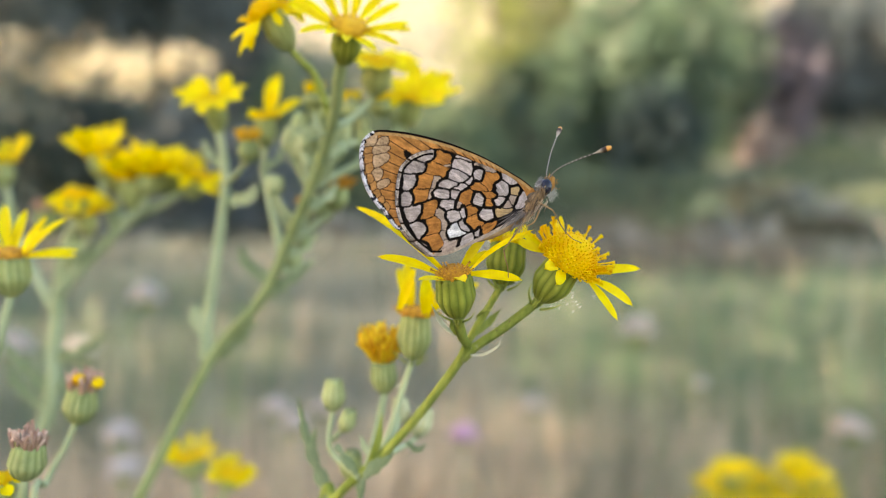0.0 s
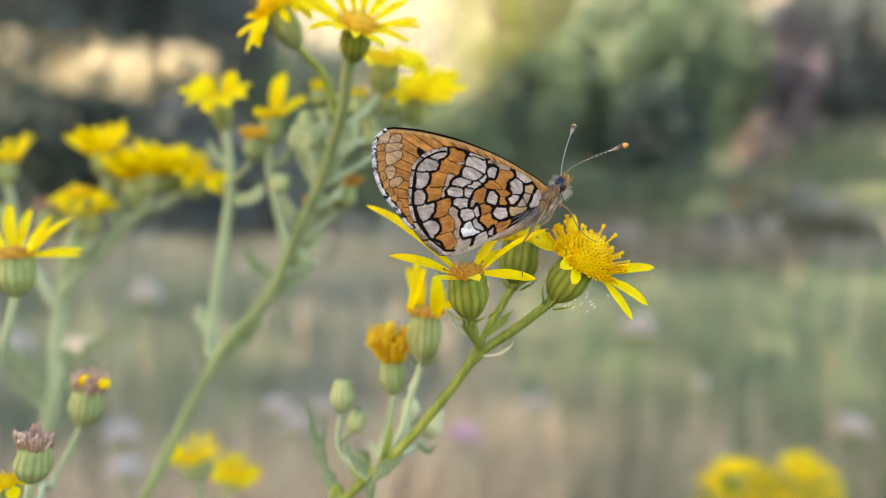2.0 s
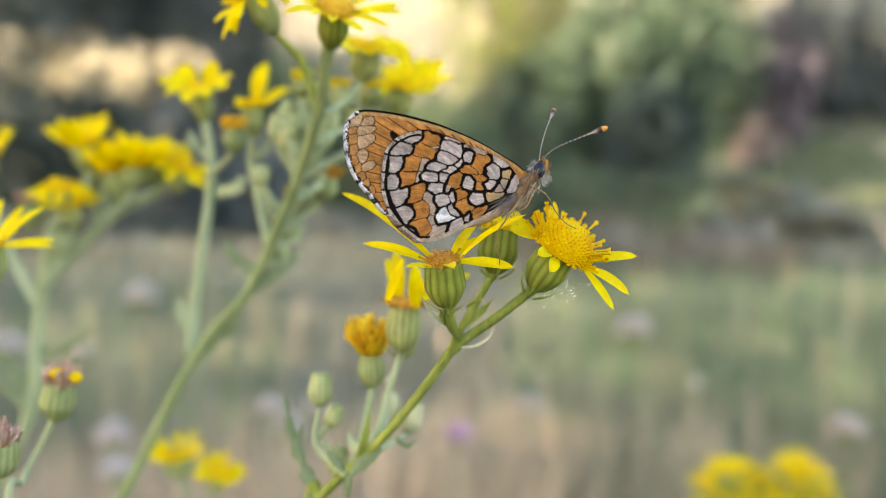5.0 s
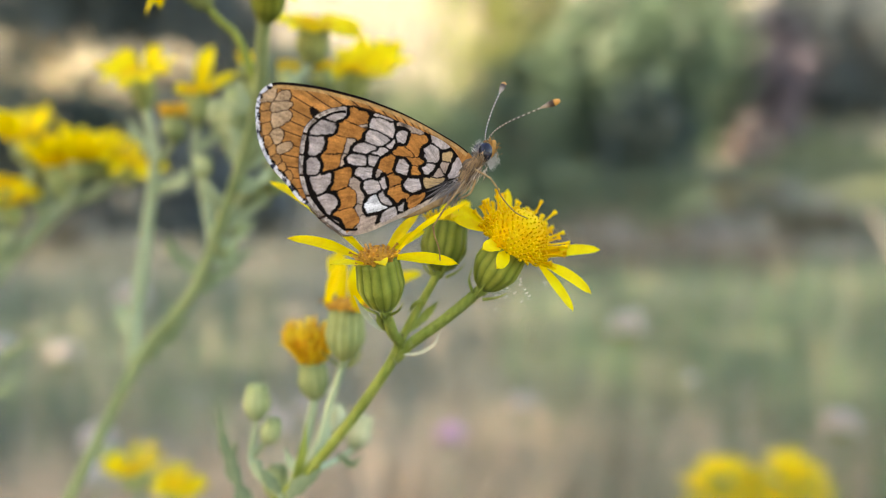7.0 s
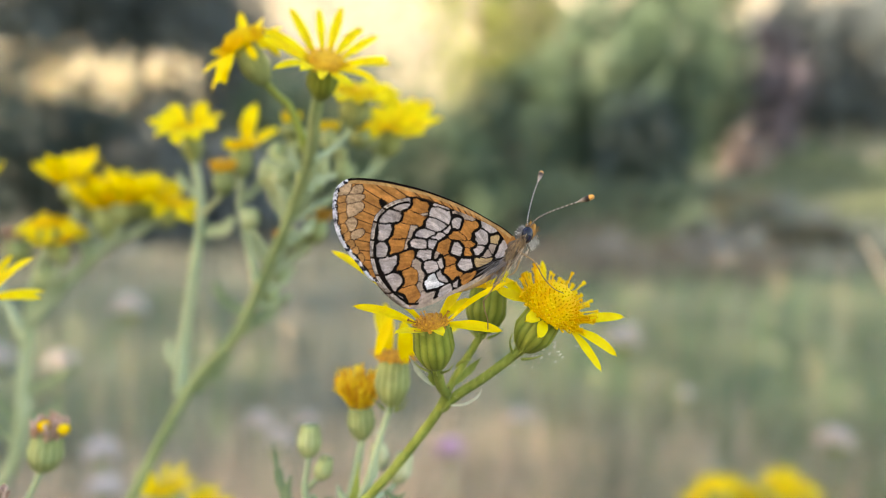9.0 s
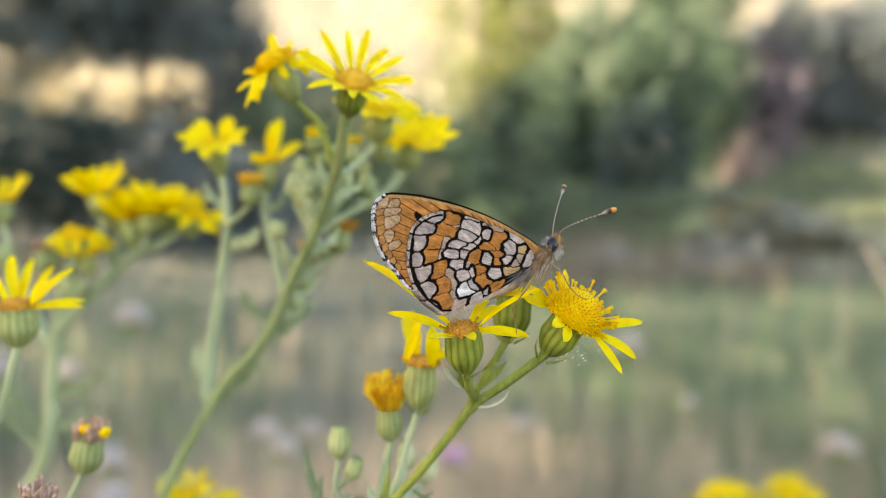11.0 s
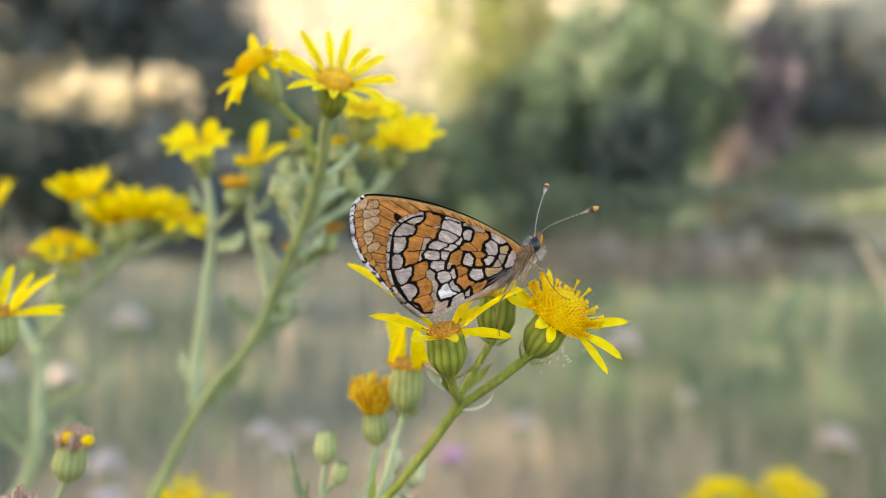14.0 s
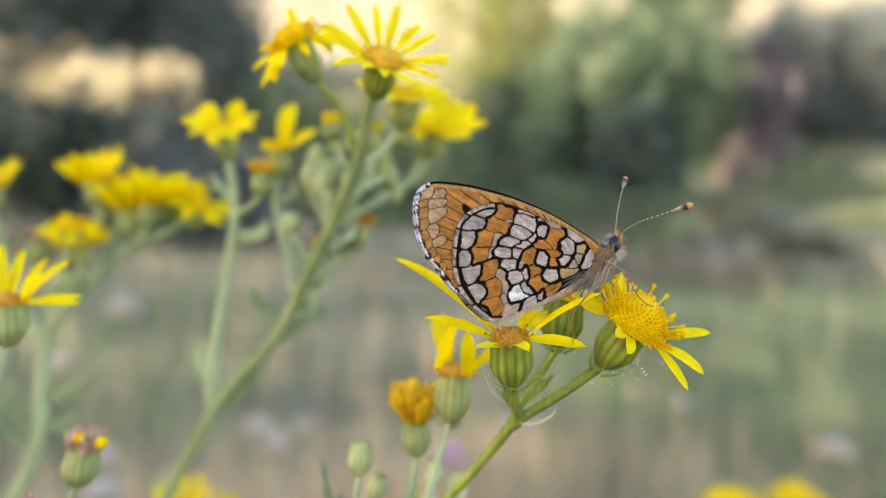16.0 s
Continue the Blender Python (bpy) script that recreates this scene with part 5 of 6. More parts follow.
for k, pts in enumerate(([mm(-96.91, 189.60, -36.30), mm(-87.77, 186.74, -32.96), mm(-81.36, 184.93, -28.50)], [mm(-96.91, 189.29, -43.32), mm(-90.11, 188.36, -41.70), mm(-87.31, 188.60, -36.11)], [mm(-97.61, 189.23, -44.73), mm(-105.50, 188.60, -36.11), mm(-109.70, 188.85, -30.51)], [mm(-98.41, 190.03, -49.20), mm(-106.45, 191.27, -43.77), mm(-110.58, 192.51, -38.29)])):
    lobed_leaf(left, pts, 0.0018, 81 + k, LEAF, 4)

near = ragwort(mm(-155, 150, -750), "ragwort stem with one open yellow head")
tube("stem", [mm(-155, 150, -752), mm(-142, 146, -380), mm(-110, 134, -120), mm(-77.07, 122.45, -38.16), mm(-70.17, 119.08, -23.69), mm(-67.37, 117.93, -15.54), mm(-66.67, 118.06, -12.75)], 0.0024, 0.0007, STEM_PALE, near, ribs=0.06)
flower_head(near, mm(-66.61, 118.25, -12.95), (0.04, -0.15, 1), 0.0028, 91, rays=[mm(-56.26, 118.85, -5.98), mm(-58.81, 121.08, -0.92), mm(-63.83, 124.09, -0.57), mm(-68.29, 126.14, 0.53), mm(-71.82, 126.17, 1.09), mm(-75.70, 124.11, -0.30), mm(-60.57, 116.01, -2.24), mm(-55.9, 117.4, -6.9)], disc=DISC_OLD, florets=60, cup=1.3, width=0.62)

dry = ragwort(mm(-75, 125, -750), "ragwort with spent brown heads above green cups")
tube("stem", [mm(-75, 125, -752), mm(-70, 118, -380), mm(-64, 110, -120), mm(-60.13, 110.03, -47.65), mm(-60.74, 116.30, -41.52), mm(-58.85, 118.52, -36.49), mm(-57.09, 118.69, -32.69)], 0.0022, 0.0005, STEM_PALE, dry)
tube("branch", [mm(-58.38, 106.06, -46.74), mm(-57.53, 103.28, -41.58), mm(-55.78, 101.04, -35.69)], 0.0010, 0.0005, STEM_PALE, dry)
tube("branch", [mm(-58.77, 106.03, -47.54), mm(-60.03, 104.20, -43.54), mm(-60.62, 103.35, -40.04)], 0.0010, 0.0005, STEM_PALE, dry)
withered_head(dry, mm(-56.91, 118.67, -33.04), (0.2, -0.1, 1), 0.0027, 93, WITHERED, 0.2, 60, 1.1, "spent head with brown tuft and yellow rim")
withered_head(dry, mm(-55.71, 101.04, -35.77), (0.2, -0.1, 1), 0.0025, 95, WITHERED, 0.4, 70, 1.0, "spent head with brown tuft")
for p in (mm(-55.87, 116.97, -26.24), mm(-52.92, 116.94, -26.76)):
    v, f = involucre_data(p, (0.2, -0.3, 1), 0.0009, 0.0015, 5, closed=True)[:2]
    raw("curled_ray", v, f, DISC, dry, "shrivelled yellow ray", True)
flower_head(dry, mm(-60.62, 103.35, -40.19), (0.0, -0.1, 1), 0.0022, 97, count=8, lift=-25, length=1.0, florets=60, cup=0.9)

low = ragwort(mm(-85, 235, -750), "low ragwort with a few blurred yellow heads")
tube("stem", [mm(-85, 235, -752), mm(-82, 225, -380), mm(-75, 215, -160), mm(-67.12, 206.30, -89.35), mm(-66.49, 205.85, -76.62), mm(-67.57, 206.09, -71.24)], 0.0026, 0.0009, STEM_PALE, low)
tube("branch", [mm(-66.81, 206.37, -87.80), mm(-61.12, 204.74, -79.31), mm(-57.77, 203.96, -74.06)], 0.0012, 0.0008, STEM_PALE, low)
flower_head(low, mm(-67.57, 206.07, -71.70), (-0.1, -0.2, 1), 0.0036, 101, count=9, lift=35, length=1.8, florets=60, cup=0.9)
flower_head(low, mm(-57.32, 203.96, -74.06), (0.2, -0.3, 0.95), 0.0034, 103, count=10, lift=5, length=1.3, florets=80, cup=0.9)
bud(low, mm(-75.56, 209.22, -68.36), (0, 0, 1), 0.003)

far_rag = ragwort(mm(200, 480, -750), "ragwort with a broad flat yellow flower cluster")
rng0 = random.Random(8)
tube("stem", [mm(200, 480, -752), mm(196, 472, -480), mm(195.53, 456.06, -214.94)], 0.004, 0.0022, STEM, far_rag)
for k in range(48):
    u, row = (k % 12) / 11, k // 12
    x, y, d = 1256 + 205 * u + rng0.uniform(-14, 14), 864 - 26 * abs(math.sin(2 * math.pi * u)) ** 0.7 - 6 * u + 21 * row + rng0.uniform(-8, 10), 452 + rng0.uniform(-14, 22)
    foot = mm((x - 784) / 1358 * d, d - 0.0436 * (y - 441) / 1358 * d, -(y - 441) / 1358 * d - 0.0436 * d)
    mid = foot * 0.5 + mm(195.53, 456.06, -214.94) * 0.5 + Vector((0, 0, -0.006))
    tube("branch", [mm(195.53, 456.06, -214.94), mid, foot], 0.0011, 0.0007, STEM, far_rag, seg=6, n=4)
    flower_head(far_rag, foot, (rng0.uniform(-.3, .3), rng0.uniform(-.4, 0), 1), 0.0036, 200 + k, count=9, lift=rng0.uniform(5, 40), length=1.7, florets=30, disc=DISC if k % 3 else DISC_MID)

# ---------------------------------------------------------------- the meadow
def land(x, y):
    """Height of the ground: flat meadow, then a hillside."""
    y = np.asarray(y, float)
    a, b, c = np.clip(y - 17, 0, 18), np.clip(y - 35, 0, 55), np.clip(y - 90, 0, None)
    rise = a * a / 60 + 0.6 * b + 20 * (1 - np.exp(-c * 0.03))
    return rise + 0.05 * np.sin(np.asarray(x) * 0.7) * np.sin(np.asarray(y) * 0.5)


def ground_sheet():
    ys = np.r_[-400, -120, -40, -15, -6, np.linspace(-4, 30, 60), np.linspace(32, 110, 40), np.linspace(120, 900, 20)]
    xs = np.r_[-900, -400, -200, -120, np.linspace(-80, 80, 81), 120, 200, 400, 900]
    q = np.stack(np.meshgrid(xs, ys, indexing="ij"), -1).reshape(-1, 2)
    z = land(q[:, 0], q[:, 1])
    n = len(ys)
    faces = [(i * n + j, (i + 1) * n + j, (i + 1) * n + j + 1, i * n + j + 1) for i in range(len(xs) - 1) for j in range(n - 1)]
    y = q[:, 1:2] + 3 * np.sin(q[:, :1] * 0.4)
    lawn, hill = np.clip((y - 12) / 8, 0, 1), np.clip((y - 36) / 8, 0, 1)
    tint = np.array((0.175, 0.205, 0.155)) * (1 - lawn) + np.array((0.10, 0.14, 0.06)) * lawn
    tint = tint * (1 - hill) + np.array((0.26, 0.232, 0.172)) * hill
    ob = raw("ground", np.c_[q, z], faces, SOIL, None, "", True, tint)
    return tagged(ob, "dry summer meadow rising to a sunlit hillside", "ground", "", "structure")


ground_sheet()


def blades(name, count, near_, far_, tall, wide, mat_, label, seed, lean=0.25, half=0.72, turn=0.0, strip=0.0, shift=0.0):
    """Grass as single bent blades, thinner with distance; kept clear of the plants in front."""
    rs = np.random.RandomState(seed)
    d = near_ * (far_ / near_) ** rs.rand(count)
    a = rs.uniform(-half, half, count) + turn
    x, y = d * np.sin(a), d * np.cos(a)
    if strip:                     # a belt across the meadow with a ragged border
        x = np.clip(rs.randn(count), -2.2, 2.2) * strip * 0.55 + shift
        y = rs.uniform(near_, far_, count) + 0.12 * np.sin(x * 2.3) + 0.07 * np.sin(x * 7.1) + 0.08 * rs.randn(count)
    h = tall * rs.uniform(0.55, 1.15, count)
    w = wide * rs.uniform(0.6, 1.4, count) * (1 + d * 0.18)
    g = rs.uniform(0, 6.283, count)
    z = land(x, y)
    lx, ly = lean * h * rs.randn(count), lean * h * rs.randn(count)
    sx, sy = np.cos(g) * w, np.sin(g) * w
    v = np.stack([np.c_[x - sx, y - sy, z - 0.01], np.c_[x + sx, y + sy, z - 0.01], np.c_[x + sx * .7 + lx * .35, y + sy * .7 + ly * .35, z + h * .6], np.c_[x - sx * .7 + lx * .35, y - sy * .7 + ly * .35, z + h * .6], np.c_[x + lx, y + ly, z + h]], 1).reshape(-1, 3)
    b = np.arange(count)[:, None] * 5
    quads, tips = (b + (0, 1, 2, 3)).tolist(), (b + (3, 2, 4)).tolist()
    ob = raw(name, v.tolist(), quads + tips, mat_)
    return tagged(ob, label, "grass", "", "stuff")


blades("green_grass", 300000, 1.0, 17, 0.30, 0.0022, GRASS, "soft grey-green meadow grass", 1, half=math.pi)
blades("dry_grass", 13000, 0.75, 17, 0.36, 0.0016, STRAW, "straw-coloured dry grass stalks", 2, 0.12, math.pi)
blades("hill_grass", 16000, 36, 85, 0.4, 0.012, HAY, "sunlit dry grass on the hillside", 3, 0.2)
blades("lawn", 22000, 16, 33, 0.35, 0.012, GRASS, "green grass at the foot of the slope", 5)
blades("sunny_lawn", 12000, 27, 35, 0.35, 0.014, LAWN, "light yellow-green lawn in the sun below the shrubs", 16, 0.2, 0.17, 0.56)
blades("dead_weed", 2600, 6.5, 14, 0.55, 0.0035, WEED, "grey-brown withered weeds standing in the meadow", 11, 0.12, 0.17, 0.28)
blades("fresh_tufts", 5600, 1.6, 9, 0.40, 0.0024, FRESH, "fresh green grass among the dry stalks", 14, 0.2, 0.26, 0.36)
blades("fresh_clumps", 1600, 1.8, 7, 0.38, 0.0024, FRESH, "fresh green clumps of grass", 15, 0.2, 0.16, -0.36)
blades("withered_fringe", 5000, 8.5, 15, 0.42, 0.004, WEED, "withered weeds along the meadow's edge", 13, 0.14, 1.3)
blades("dead_stalk", 1500, 3, 14, 0.5, 0.003, WEED, "scattered grey-brown dead stalks", 12, 0.12, math.pi)
blades("tall_stalk", 2100, 1.3, 7, 0.62, 0.0016, STRAW, "single tall dry grass stalks", 6, 0.06, math.pi)
blades("dark_edge", 11000, 11.5, 16.5, 0.42, 0.006, BRUSH, "dark low weeds along the far edge of the meadow", 19, 0.2, 0.75)
blades("edge_grass", 6000, 10, 16.5, 0.45, 0.006, GRASS, "taller grass at the meadow's edge", 7)
blades("meadow_turf", 26000, 0.12, 9, 0.28, 0.0024, GRASS, "grey-green grass round the plants", 8, 0.3, math.pi)
blades("dry_turf", 9000, 0.12, 9, 0.30, 0.0016, STRAW, "dry grass round the plants", 9, 0.2, math.pi)
blades("tall_straw", 3600, 0.9, 1.4, 0.42, 0.0026, STRAW, "bleached seeding grass close by", 10, 0.15, strip=0.6, shift=-0.12)
blades("straw", 6500, 0.75, 1.5, 0.33, 0.0018, STRAW, "bleached dry grass close by", 4, 0.12, strip=0.6, shift=-0.12)
blades("near_grass", 5500, 0.8, 1.7, 0.36, 0.0022, GRASS, "grey-green grass close by", 17, 0.14, strip=1.0, shift=0.75)
blades("pale_stalk", 1300, 0.8, 1.5, 0.40, 0.0018, STRAW, "single bleached stalks among the green", 20, 0.1, strip=0.55, shift=0.72)
blades("near_fresh", 4300, 0.8, 1.6, 0.38, 0.0020, FRESH, "fresh green grass close by", 18, 0.14, strip=0.65, shift=0.66)


stalk = thing("grass_stalk", mm(300, 430, -750), "single pale dry grass stalk with a bent tip", "grass")
tube("culm", [mm(300, 430, -752), mm(290, 425, -400), mm(283.56, 421.06, -99.52), mm(254.24, 419.07, -30.37)], 0.0012, 0.0008, STRAW, stalk)
tube("seed_head", [mm(254.24, 419.07, -30.37), mm(248.05, 419.61, -18.01), mm(241.25, 420.13, -6.27), mm(238.78, 420.29, -2.56)], 0.0018, 0.0009, STRAW, stalk)


def pompon(name, x, y, z, r, mat_, label, category, seed):
    """A wild flower on a thin stem: a tuft of narrow florets over a small green cup."""
    rng = random.Random(seed)
    base = Vector((x, y, float(land(x, y))))
    top = Vector((x + rng.uniform(-.01, .01), y, z))
    ob = thing(name, base, label, category, "meadow flowers")
    tube("stem", [base, base * 0.5 + top * 0.5 + Vector((rng.uniform(-.02, .02), 0, 0)), top], 0.0013, 0.001, STEM_PALE, ob, seg=6)
    v, f, tint = involucre_data(top, (0, 0, 1), r * 0.45, r * 0.8, 8)
    cup = raw("cup", v, f, BRACT, ob, "", True, tint)
    v, f = [], []
    for i in range(70):
        e, g = math.acos(1 - 1.1 * (i + .5) / 70), i * 2.39996
        d = Vector((math.sin(e) * math.cos(g), math.sin(e) * math.sin(g), math.cos(e)))
        p = top + Vector((0, 0, r * 0.75))
        tube_data([p, p + d * r * 0.6, p + d * r * rng.uniform(0.85, 1.1)], r * 0.05, r * 0.13, 1, 4, 0, v, f)
    raw("flower_tuft", v, f, mat_, cup, "", True)
    return ob


pompon("knapweed", *(mm(30.9, 829.8, -252.3)), 0.0147, PINK, "pink knapweed flower on a thin stem", "wildflower", 1)
for k, (p, r) in enumerate(((mm(-202.81, 890.35, -240.55), 0.016), (mm(-179.10, 938.90, -274.88), 0.018), (mm(-181.45, 1088.39, -289.96), 0.016), (mm(-857.04, 2190.20, -272.39), 0.045), (mm(149.35, 1286.49, -337.90), 0.02), (mm(662.48, 2583.41, -436.68), 0.06), (mm(527.27, 988.16, -293.03), 0.02),
                            (mm(-295.89, 691.26, -215.42), 0.016), (mm(-840.40, 1786.78, -342.05), 0.03), (mm(-894.30, 1588.25, -304.04), 0.035), (mm(-265.82, 630.78, -225.21), 0.014), (mm(514.75, 1486.57, -340.22), 0.016))):
    pompon("scabious", *p, r, PALE, "pale washed-out scabious flower head", "wildflower", 20 + k)


# ---------------------------------------------------------------- trees and bushes
def leafage(verts, faces, centre, radii, count, size, rs, clumps=40):
    """Leaves in clumps on an uneven crown."""
    c = rs.randn(clumps, 3)
    c /= np.linalg.norm(c, axis=1)[:, None]
    c *= (0.35 + 0.65 * rs.rand(clumps) ** 0.5)[:, None]
    pick = rs.randint(0, clumps, count)
    p = np.asarray(centre) + (c[pick] + rs.randn(count, 3) * 0.16) * np.asarray(radii)
    p[:, 2] = np.maximum(p[:, 2], 0.05)
    a, b = rs.randn(count, 3), rs.randn(count, 3)
    a /= np.linalg.norm(a, axis=1)[:, None]
    b -= a * (a * b).sum(1)[:, None]
    b /= np.linalg.norm(b, axis=1)[:, None]
    s = size * rs.uniform(0.6, 1.3, count)[:, None]
    base = len(verts)
    verts.extend(np.stack([p - a * s, p + b * s * 0.45 - a * s * 0.1, p + a * s, p - b * s * 0.45 - a * s * 0.1], 1).reshape(-1, 3).tolist())
    faces.extend([(base + 4 * i, base + 4 * i + 1, base + 4 * i + 2, base + 4 * i + 3) for i in range(count)])


def tree(name, x, y, height, spread, mat_, label, category, seed, trunk=0.14, low_=0.25, count=2600, size=0.16, group="trees and bushes"):
    """A tapered trunk with limbs and a crown of many leaf clumps."""
    rs, rng = np.random.RandomState(seed), random.Random(seed)
    base = Vector((x, y, float(land(x, y))))
    ob = thing(name, base, label, category, group)
    v, f = [], []
    top = base + Vector((rng.uniform(-.3, .3), rng.uniform(-.3, .3), height * 0.8))
    tube_data([base - Vector((0, 0, .1)), base * 0.5 + top * 0.5 + Vector((rng.uniform(-.2, .2), 0, 0)), top], trunk, trunk * 0.25, 5, 8, 0, v, f)
    raw("trunk", v, f, BARK, ob, "", True)
    for k in range(6):
        t = 0.3 + 0.1 * k
        s = base * (1 - t) + top * t
        g = rng.uniform(0, 6.283)
        e = s + Vector((math.cos(g) * spread * 0.7, math.sin(g) * spread * 0.7, height * 0.16))
        tube("limb", [s, s * 0.5 + e * 0.5 + Vector((0, 0, -0.1)), e], trunk * 0.4, trunk * 0.1, BARK, ob, seg=6, n=4)
    verts, faces = [], []
    mid = base.z + height * (1 + low_) / 2
    leafage(verts, faces, (x, y, mid), (spread, spread, height * (1 - low_) / 2), count, size, rs, 46)
    raw("crown", verts, faces, mat_, ob)
    return ob


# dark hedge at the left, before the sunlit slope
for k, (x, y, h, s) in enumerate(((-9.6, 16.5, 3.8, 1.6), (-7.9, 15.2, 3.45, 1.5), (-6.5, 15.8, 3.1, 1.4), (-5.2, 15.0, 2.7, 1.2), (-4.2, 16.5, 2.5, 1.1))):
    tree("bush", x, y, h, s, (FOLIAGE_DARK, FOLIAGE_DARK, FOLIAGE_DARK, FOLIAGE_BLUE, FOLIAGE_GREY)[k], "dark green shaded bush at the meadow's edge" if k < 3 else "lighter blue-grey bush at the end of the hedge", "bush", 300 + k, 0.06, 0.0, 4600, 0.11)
tree("tree", -5.9, 21.0, 9.5, 1.6, FOLIAGE_BLUE, "tall blue-grey tree above the bushes", "tree", 310, 0.16, 0.1, 4600, 0.13)
tree("tree", -11.4, 20.0, 9.2, 3.5, FOLIAGE_BLUE, "broad tree with blue-grey crown high over the hedge", "tree", 311, 0.18, 0.52, 9000, 0.17)
tree("tree", -8.2, 22.5, 10.0, 2.7, FOLIAGE_BLUE, "broad tree with blue-grey crown high over the hedge", "tree", 312, 0.18, 0.54, 8000, 0.17)
tree("tree", -9.6, 19.0, 6.2, 2.8, FOLIAGE_BLUE, "young thin tree behind the hedge", "tree", 313, 0.08, 0.35, 600, 0.12)
# dark bushes added to hide the bright hill, so the glints stand out
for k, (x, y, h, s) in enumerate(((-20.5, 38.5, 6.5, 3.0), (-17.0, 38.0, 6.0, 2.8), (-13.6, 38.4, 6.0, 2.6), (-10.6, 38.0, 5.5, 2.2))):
    tree("bush", x, y, h, s, FOLIAGE_DARK, "added dark bush that darkens the slope behind the pale leaves", "bush", 316 + k, 0.08, 0.0, 3000, 0.2)
# added pale leaves: glints of the sunlit slope through gaps, put into colour
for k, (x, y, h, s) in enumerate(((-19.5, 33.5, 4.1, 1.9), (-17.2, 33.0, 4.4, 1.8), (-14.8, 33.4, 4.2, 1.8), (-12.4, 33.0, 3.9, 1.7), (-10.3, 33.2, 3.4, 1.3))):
    tree("bush", x, y, h, s, PALE_LEAF, "added pale leaves standing for sunlit glints on the slope", "bush", 322 + k, 0.05, 0.3, 620, 0.2)
# a second added dark backing, for the darkness between the glints
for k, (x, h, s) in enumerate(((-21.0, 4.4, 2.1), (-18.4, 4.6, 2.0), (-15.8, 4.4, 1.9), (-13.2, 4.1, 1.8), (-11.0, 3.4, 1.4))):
    tree("bush", x, 35.3, h, s, FOLIAGE_DARK, "added dark backing close behind the pale leaves", "bush", 420 + k, 0.05, 0.0, 2200, 0.19)
# green bushes and trees in the middle
# the last one, in dark leaves, is added for a shaded hole among trees
for k, (x, y, h, s, mt) in enumerate(((-3.8, 20.0, 4.6, 1.3, FOLIAGE), (-1.8, 20.5, 4.2, 1.6, FOLIAGE), (0.3, 20.5, 4.0, 1.6, FOLIAGE), (2.2, 21.0, 4.3, 1.5, FOLIAGE_DEEP), (6.1, 22.5, 4.0, 1.4, FOLIAGE_DARK))):
    tree("bush", x, y, h, s, mt, "leafy green bush at the foot of the hillside", "bush", 330 + k, 0.08, 0.0, 3200, 0.12)
for k, (x, y, h, s, mt) in enumerate(((3.8, 25.0, 5.2, 1.7, FOLIAGE), (5.8, 25.0, 7.3, 1.9, FOLIAGE), (8.2, 26.0, 8.2, 1.8, FOLIAGE))):
    tree("tree", x, y, h, s, mt, "green tree at the foot of the hillside", "tree", 337 + k, 0.14, 0.02, 6500, 0.15)
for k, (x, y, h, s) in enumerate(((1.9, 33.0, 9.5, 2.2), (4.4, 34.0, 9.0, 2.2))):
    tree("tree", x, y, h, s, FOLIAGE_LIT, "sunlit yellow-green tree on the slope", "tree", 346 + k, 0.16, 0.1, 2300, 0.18)
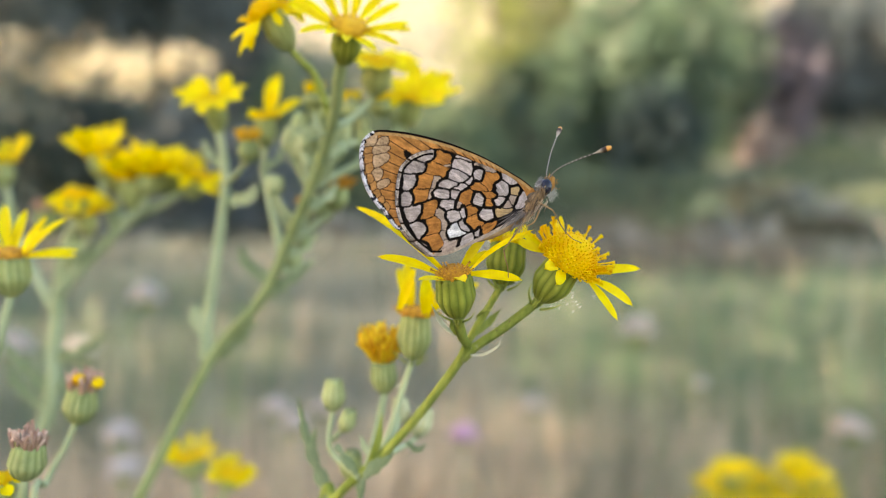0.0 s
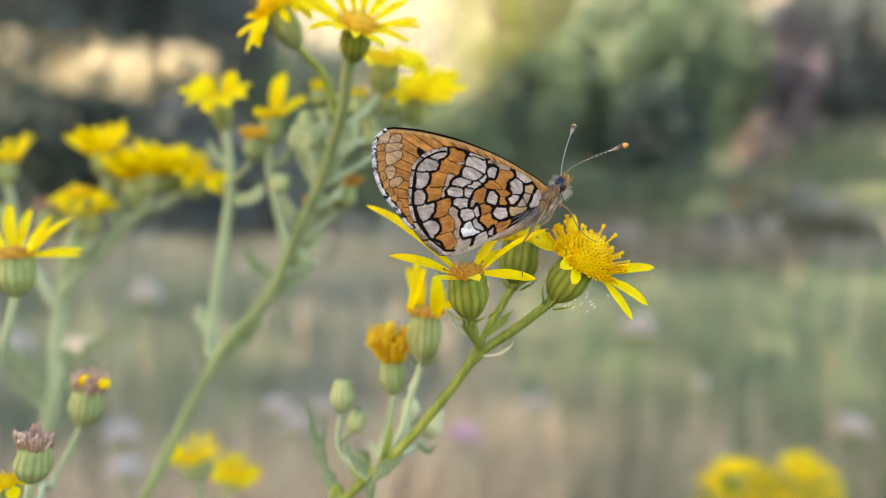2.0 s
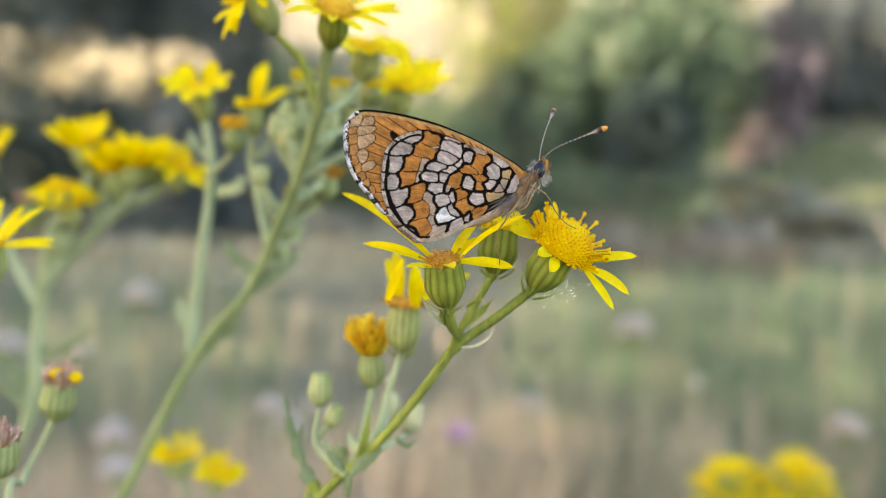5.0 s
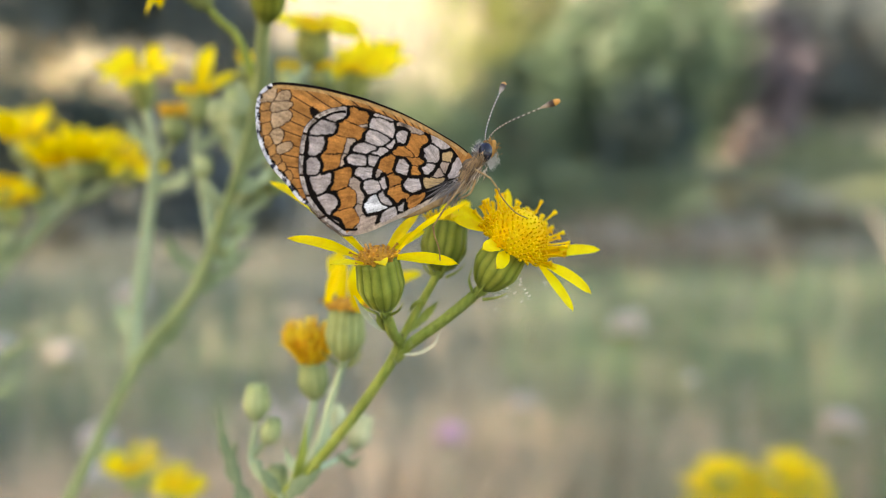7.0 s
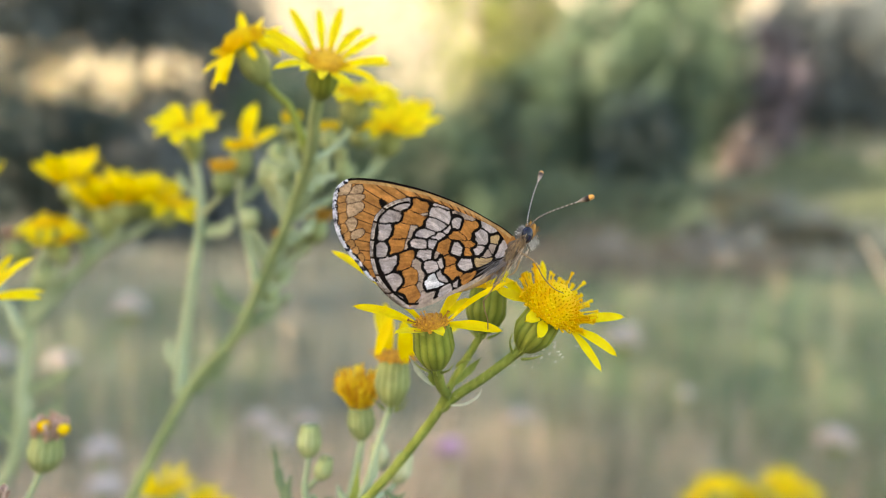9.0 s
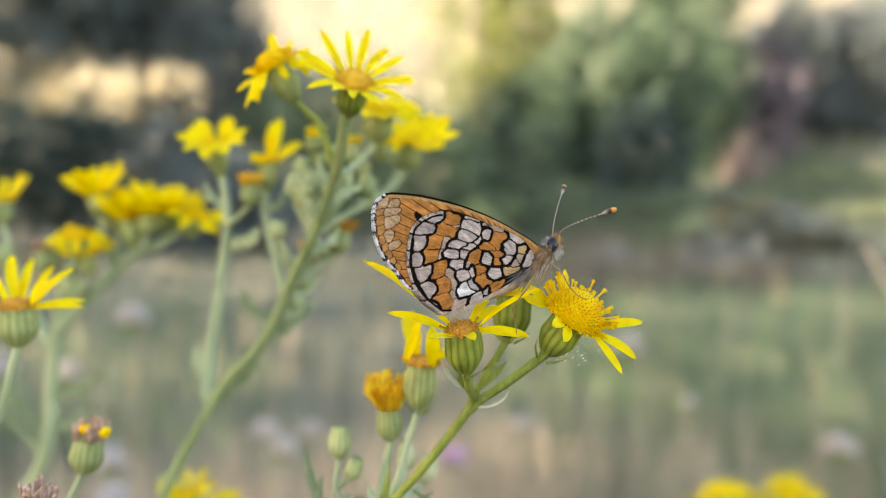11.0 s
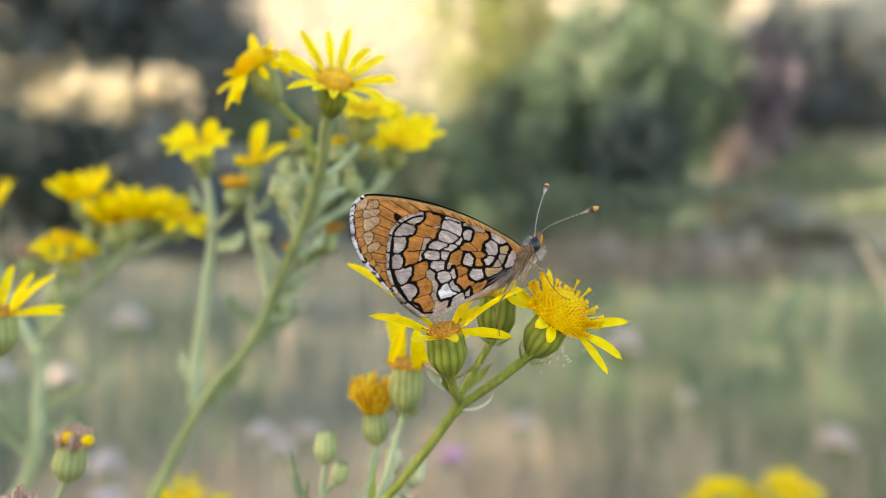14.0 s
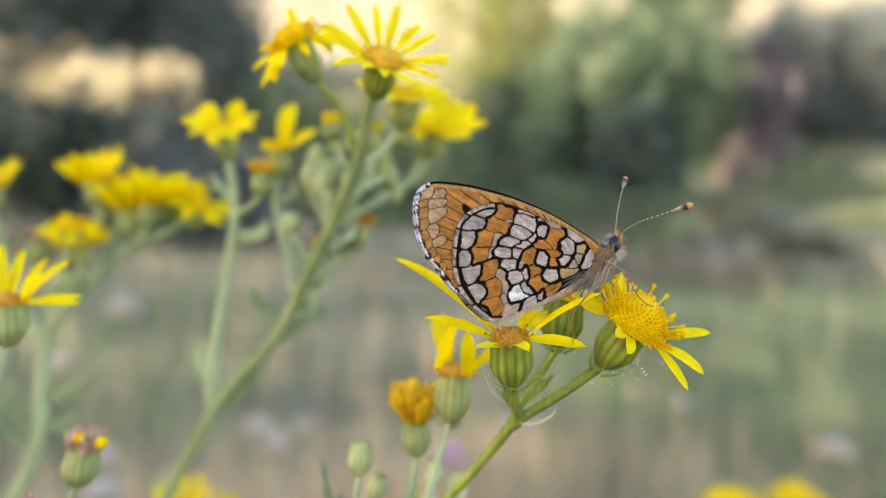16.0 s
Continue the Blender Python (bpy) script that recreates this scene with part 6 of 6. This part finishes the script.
# purplish and dark shrubs at the right, over a strip of lawn
for k, (x, y, h, s, mt) in enumerate(((13.4, 31.5, 5.3, 1.9, FOLIAGE_RED), (16.7, 34.0, 6.6, 2.2, FOLIAGE_BLUE), (20.4, 34.5, 6.5, 2.5, FOLIAGE_BLUE), (10.5, 31.0, 8.6, 2.35, FOLIAGE_DEEP))):
    tree("bush", x, y, h, s, mt, "tall dark shrub with purplish foliage" if mt is FOLIAGE_RED else "tall grey-green shrub on the slope", "bush", 350 + k, 0.1, 0.0, 3600 if mt is FOLIAGE_RED else 8000, 0.17)
for k, (x, y, h, s, mt) in enumerate(((1.6, 17.6, 1.7, 0.9, FOLIAGE), (3.0, 17.2, 2.0, 0.9, FOLIAGE_DEEP), (4.5, 17.4, 2.0, 1.0, FOLIAGE_DEEP), (5.9, 17.0, 2.1, 0.9, FOLIAGE_DEEP), (7.2, 17.6, 1.7, 0.9, BRUSH), (8.5, 18.2, 1.5, 0.9, FOLIAGE_GREY),
                                      (5.2, 15.0, 1.1, 0.9, FOLIAGE_DEEP), (6.6, 14.8, 1.2, 0.8, FOLIAGE_DARK), (-2.6, 15.0, 0.9, 1.0, BRUSH), (7.9, 15.6, 1.0, 0.8, FOLIAGE_GREY), (6.3, 16.2, 1.6, 0.8, BRUSH), (5.7, 13.6, 0.9, 0.8, BRUSH), (6.9, 13.4, 0.8, 0.7, BRUSH), (-0.6, 16.6, 1.3, 0.9, FOLIAGE))):
    tree("bush", x, y, h, s, mt, {BRUSH: "low withered brown scrub", FOLIAGE_GREY: "low shrub with soft green-grey leaves"}.get(mt, "low dark green leafy shrub"), "bush", 360 + k, 0.03, 0.0, 1600, 0.07)
for k, (x, h, s) in enumerate(((11.5, 1.3, 0.45), (12.0, 2.0, 0.5), (12.7, 1.5, 0.6))):
    tree("bush", x, 29.4, h, s, PINKISH, "bleached pinkish dry shrub before the trees", "bush", 386 + k, 0.03, 0.05, 420, 0.12)
for k, (x, y, h, s) in enumerate(((-7.4, 12.6, 0.8, 1.0), (-6.1, 12.2, 0.6, 0.9), (-4.9, 12.8, 0.65, 0.9), (-3.7, 12.4, 0.5, 0.8))):
    tree("bush", x, y, h, s, (FOLIAGE_DARK, BRUSH)[k % 2], ("low dark green growth before the hedge", "low brown growth before the hedge")[k % 2], "bush", 430 + k, 0.02, 0.0, 1100, 0.06)
# scattered low weeds and scrub that blur the far edge of the meadow
rng2 = random.Random(21)
for k in range(22):
    y = rng2.uniform(9.5, 15.5)
    x = y * rng2.uniform(-0.62, 0.62)
    tall = rng2.uniform(0.35, 0.9)
    mt = (FOLIAGE_GREY, WEED, FOLIAGE_GREY, BRUSH)[k % 4]
    tree("bush", x, y, tall, tall * rng2.uniform(0.6, 1.0), mt, "low brown weeds in the meadow" if mt in (WEED, BRUSH) else "low grey-green scrub in the meadow", "bush", 400 + k, 0.02, 0.0, 700, 0.045)
# an unseen row of trees, added beside the meadow to keep the sun off it
for k, (x, y, h, s) in enumerate(((-10.0, -11.0, 10.0, 3.3), (-8.8, -6.0, 9.5, 3.2), (-9.0, -1.0, 10.0, 3.3), (-9.3, 4.0, 9.5, 3.2), (-10.5, 9.0, 15.0, 3.4), (-12.5, 13.0, 16.5, 3.6))):
    tree("tree", x, y, h, s, FOLIAGE, "unseen leafy tree added to keep the sun off the meadow", "tree", 370 + k, 0.2, 0.12, 4200, 0.2, "tree row")


def motions():
    pass


motions()
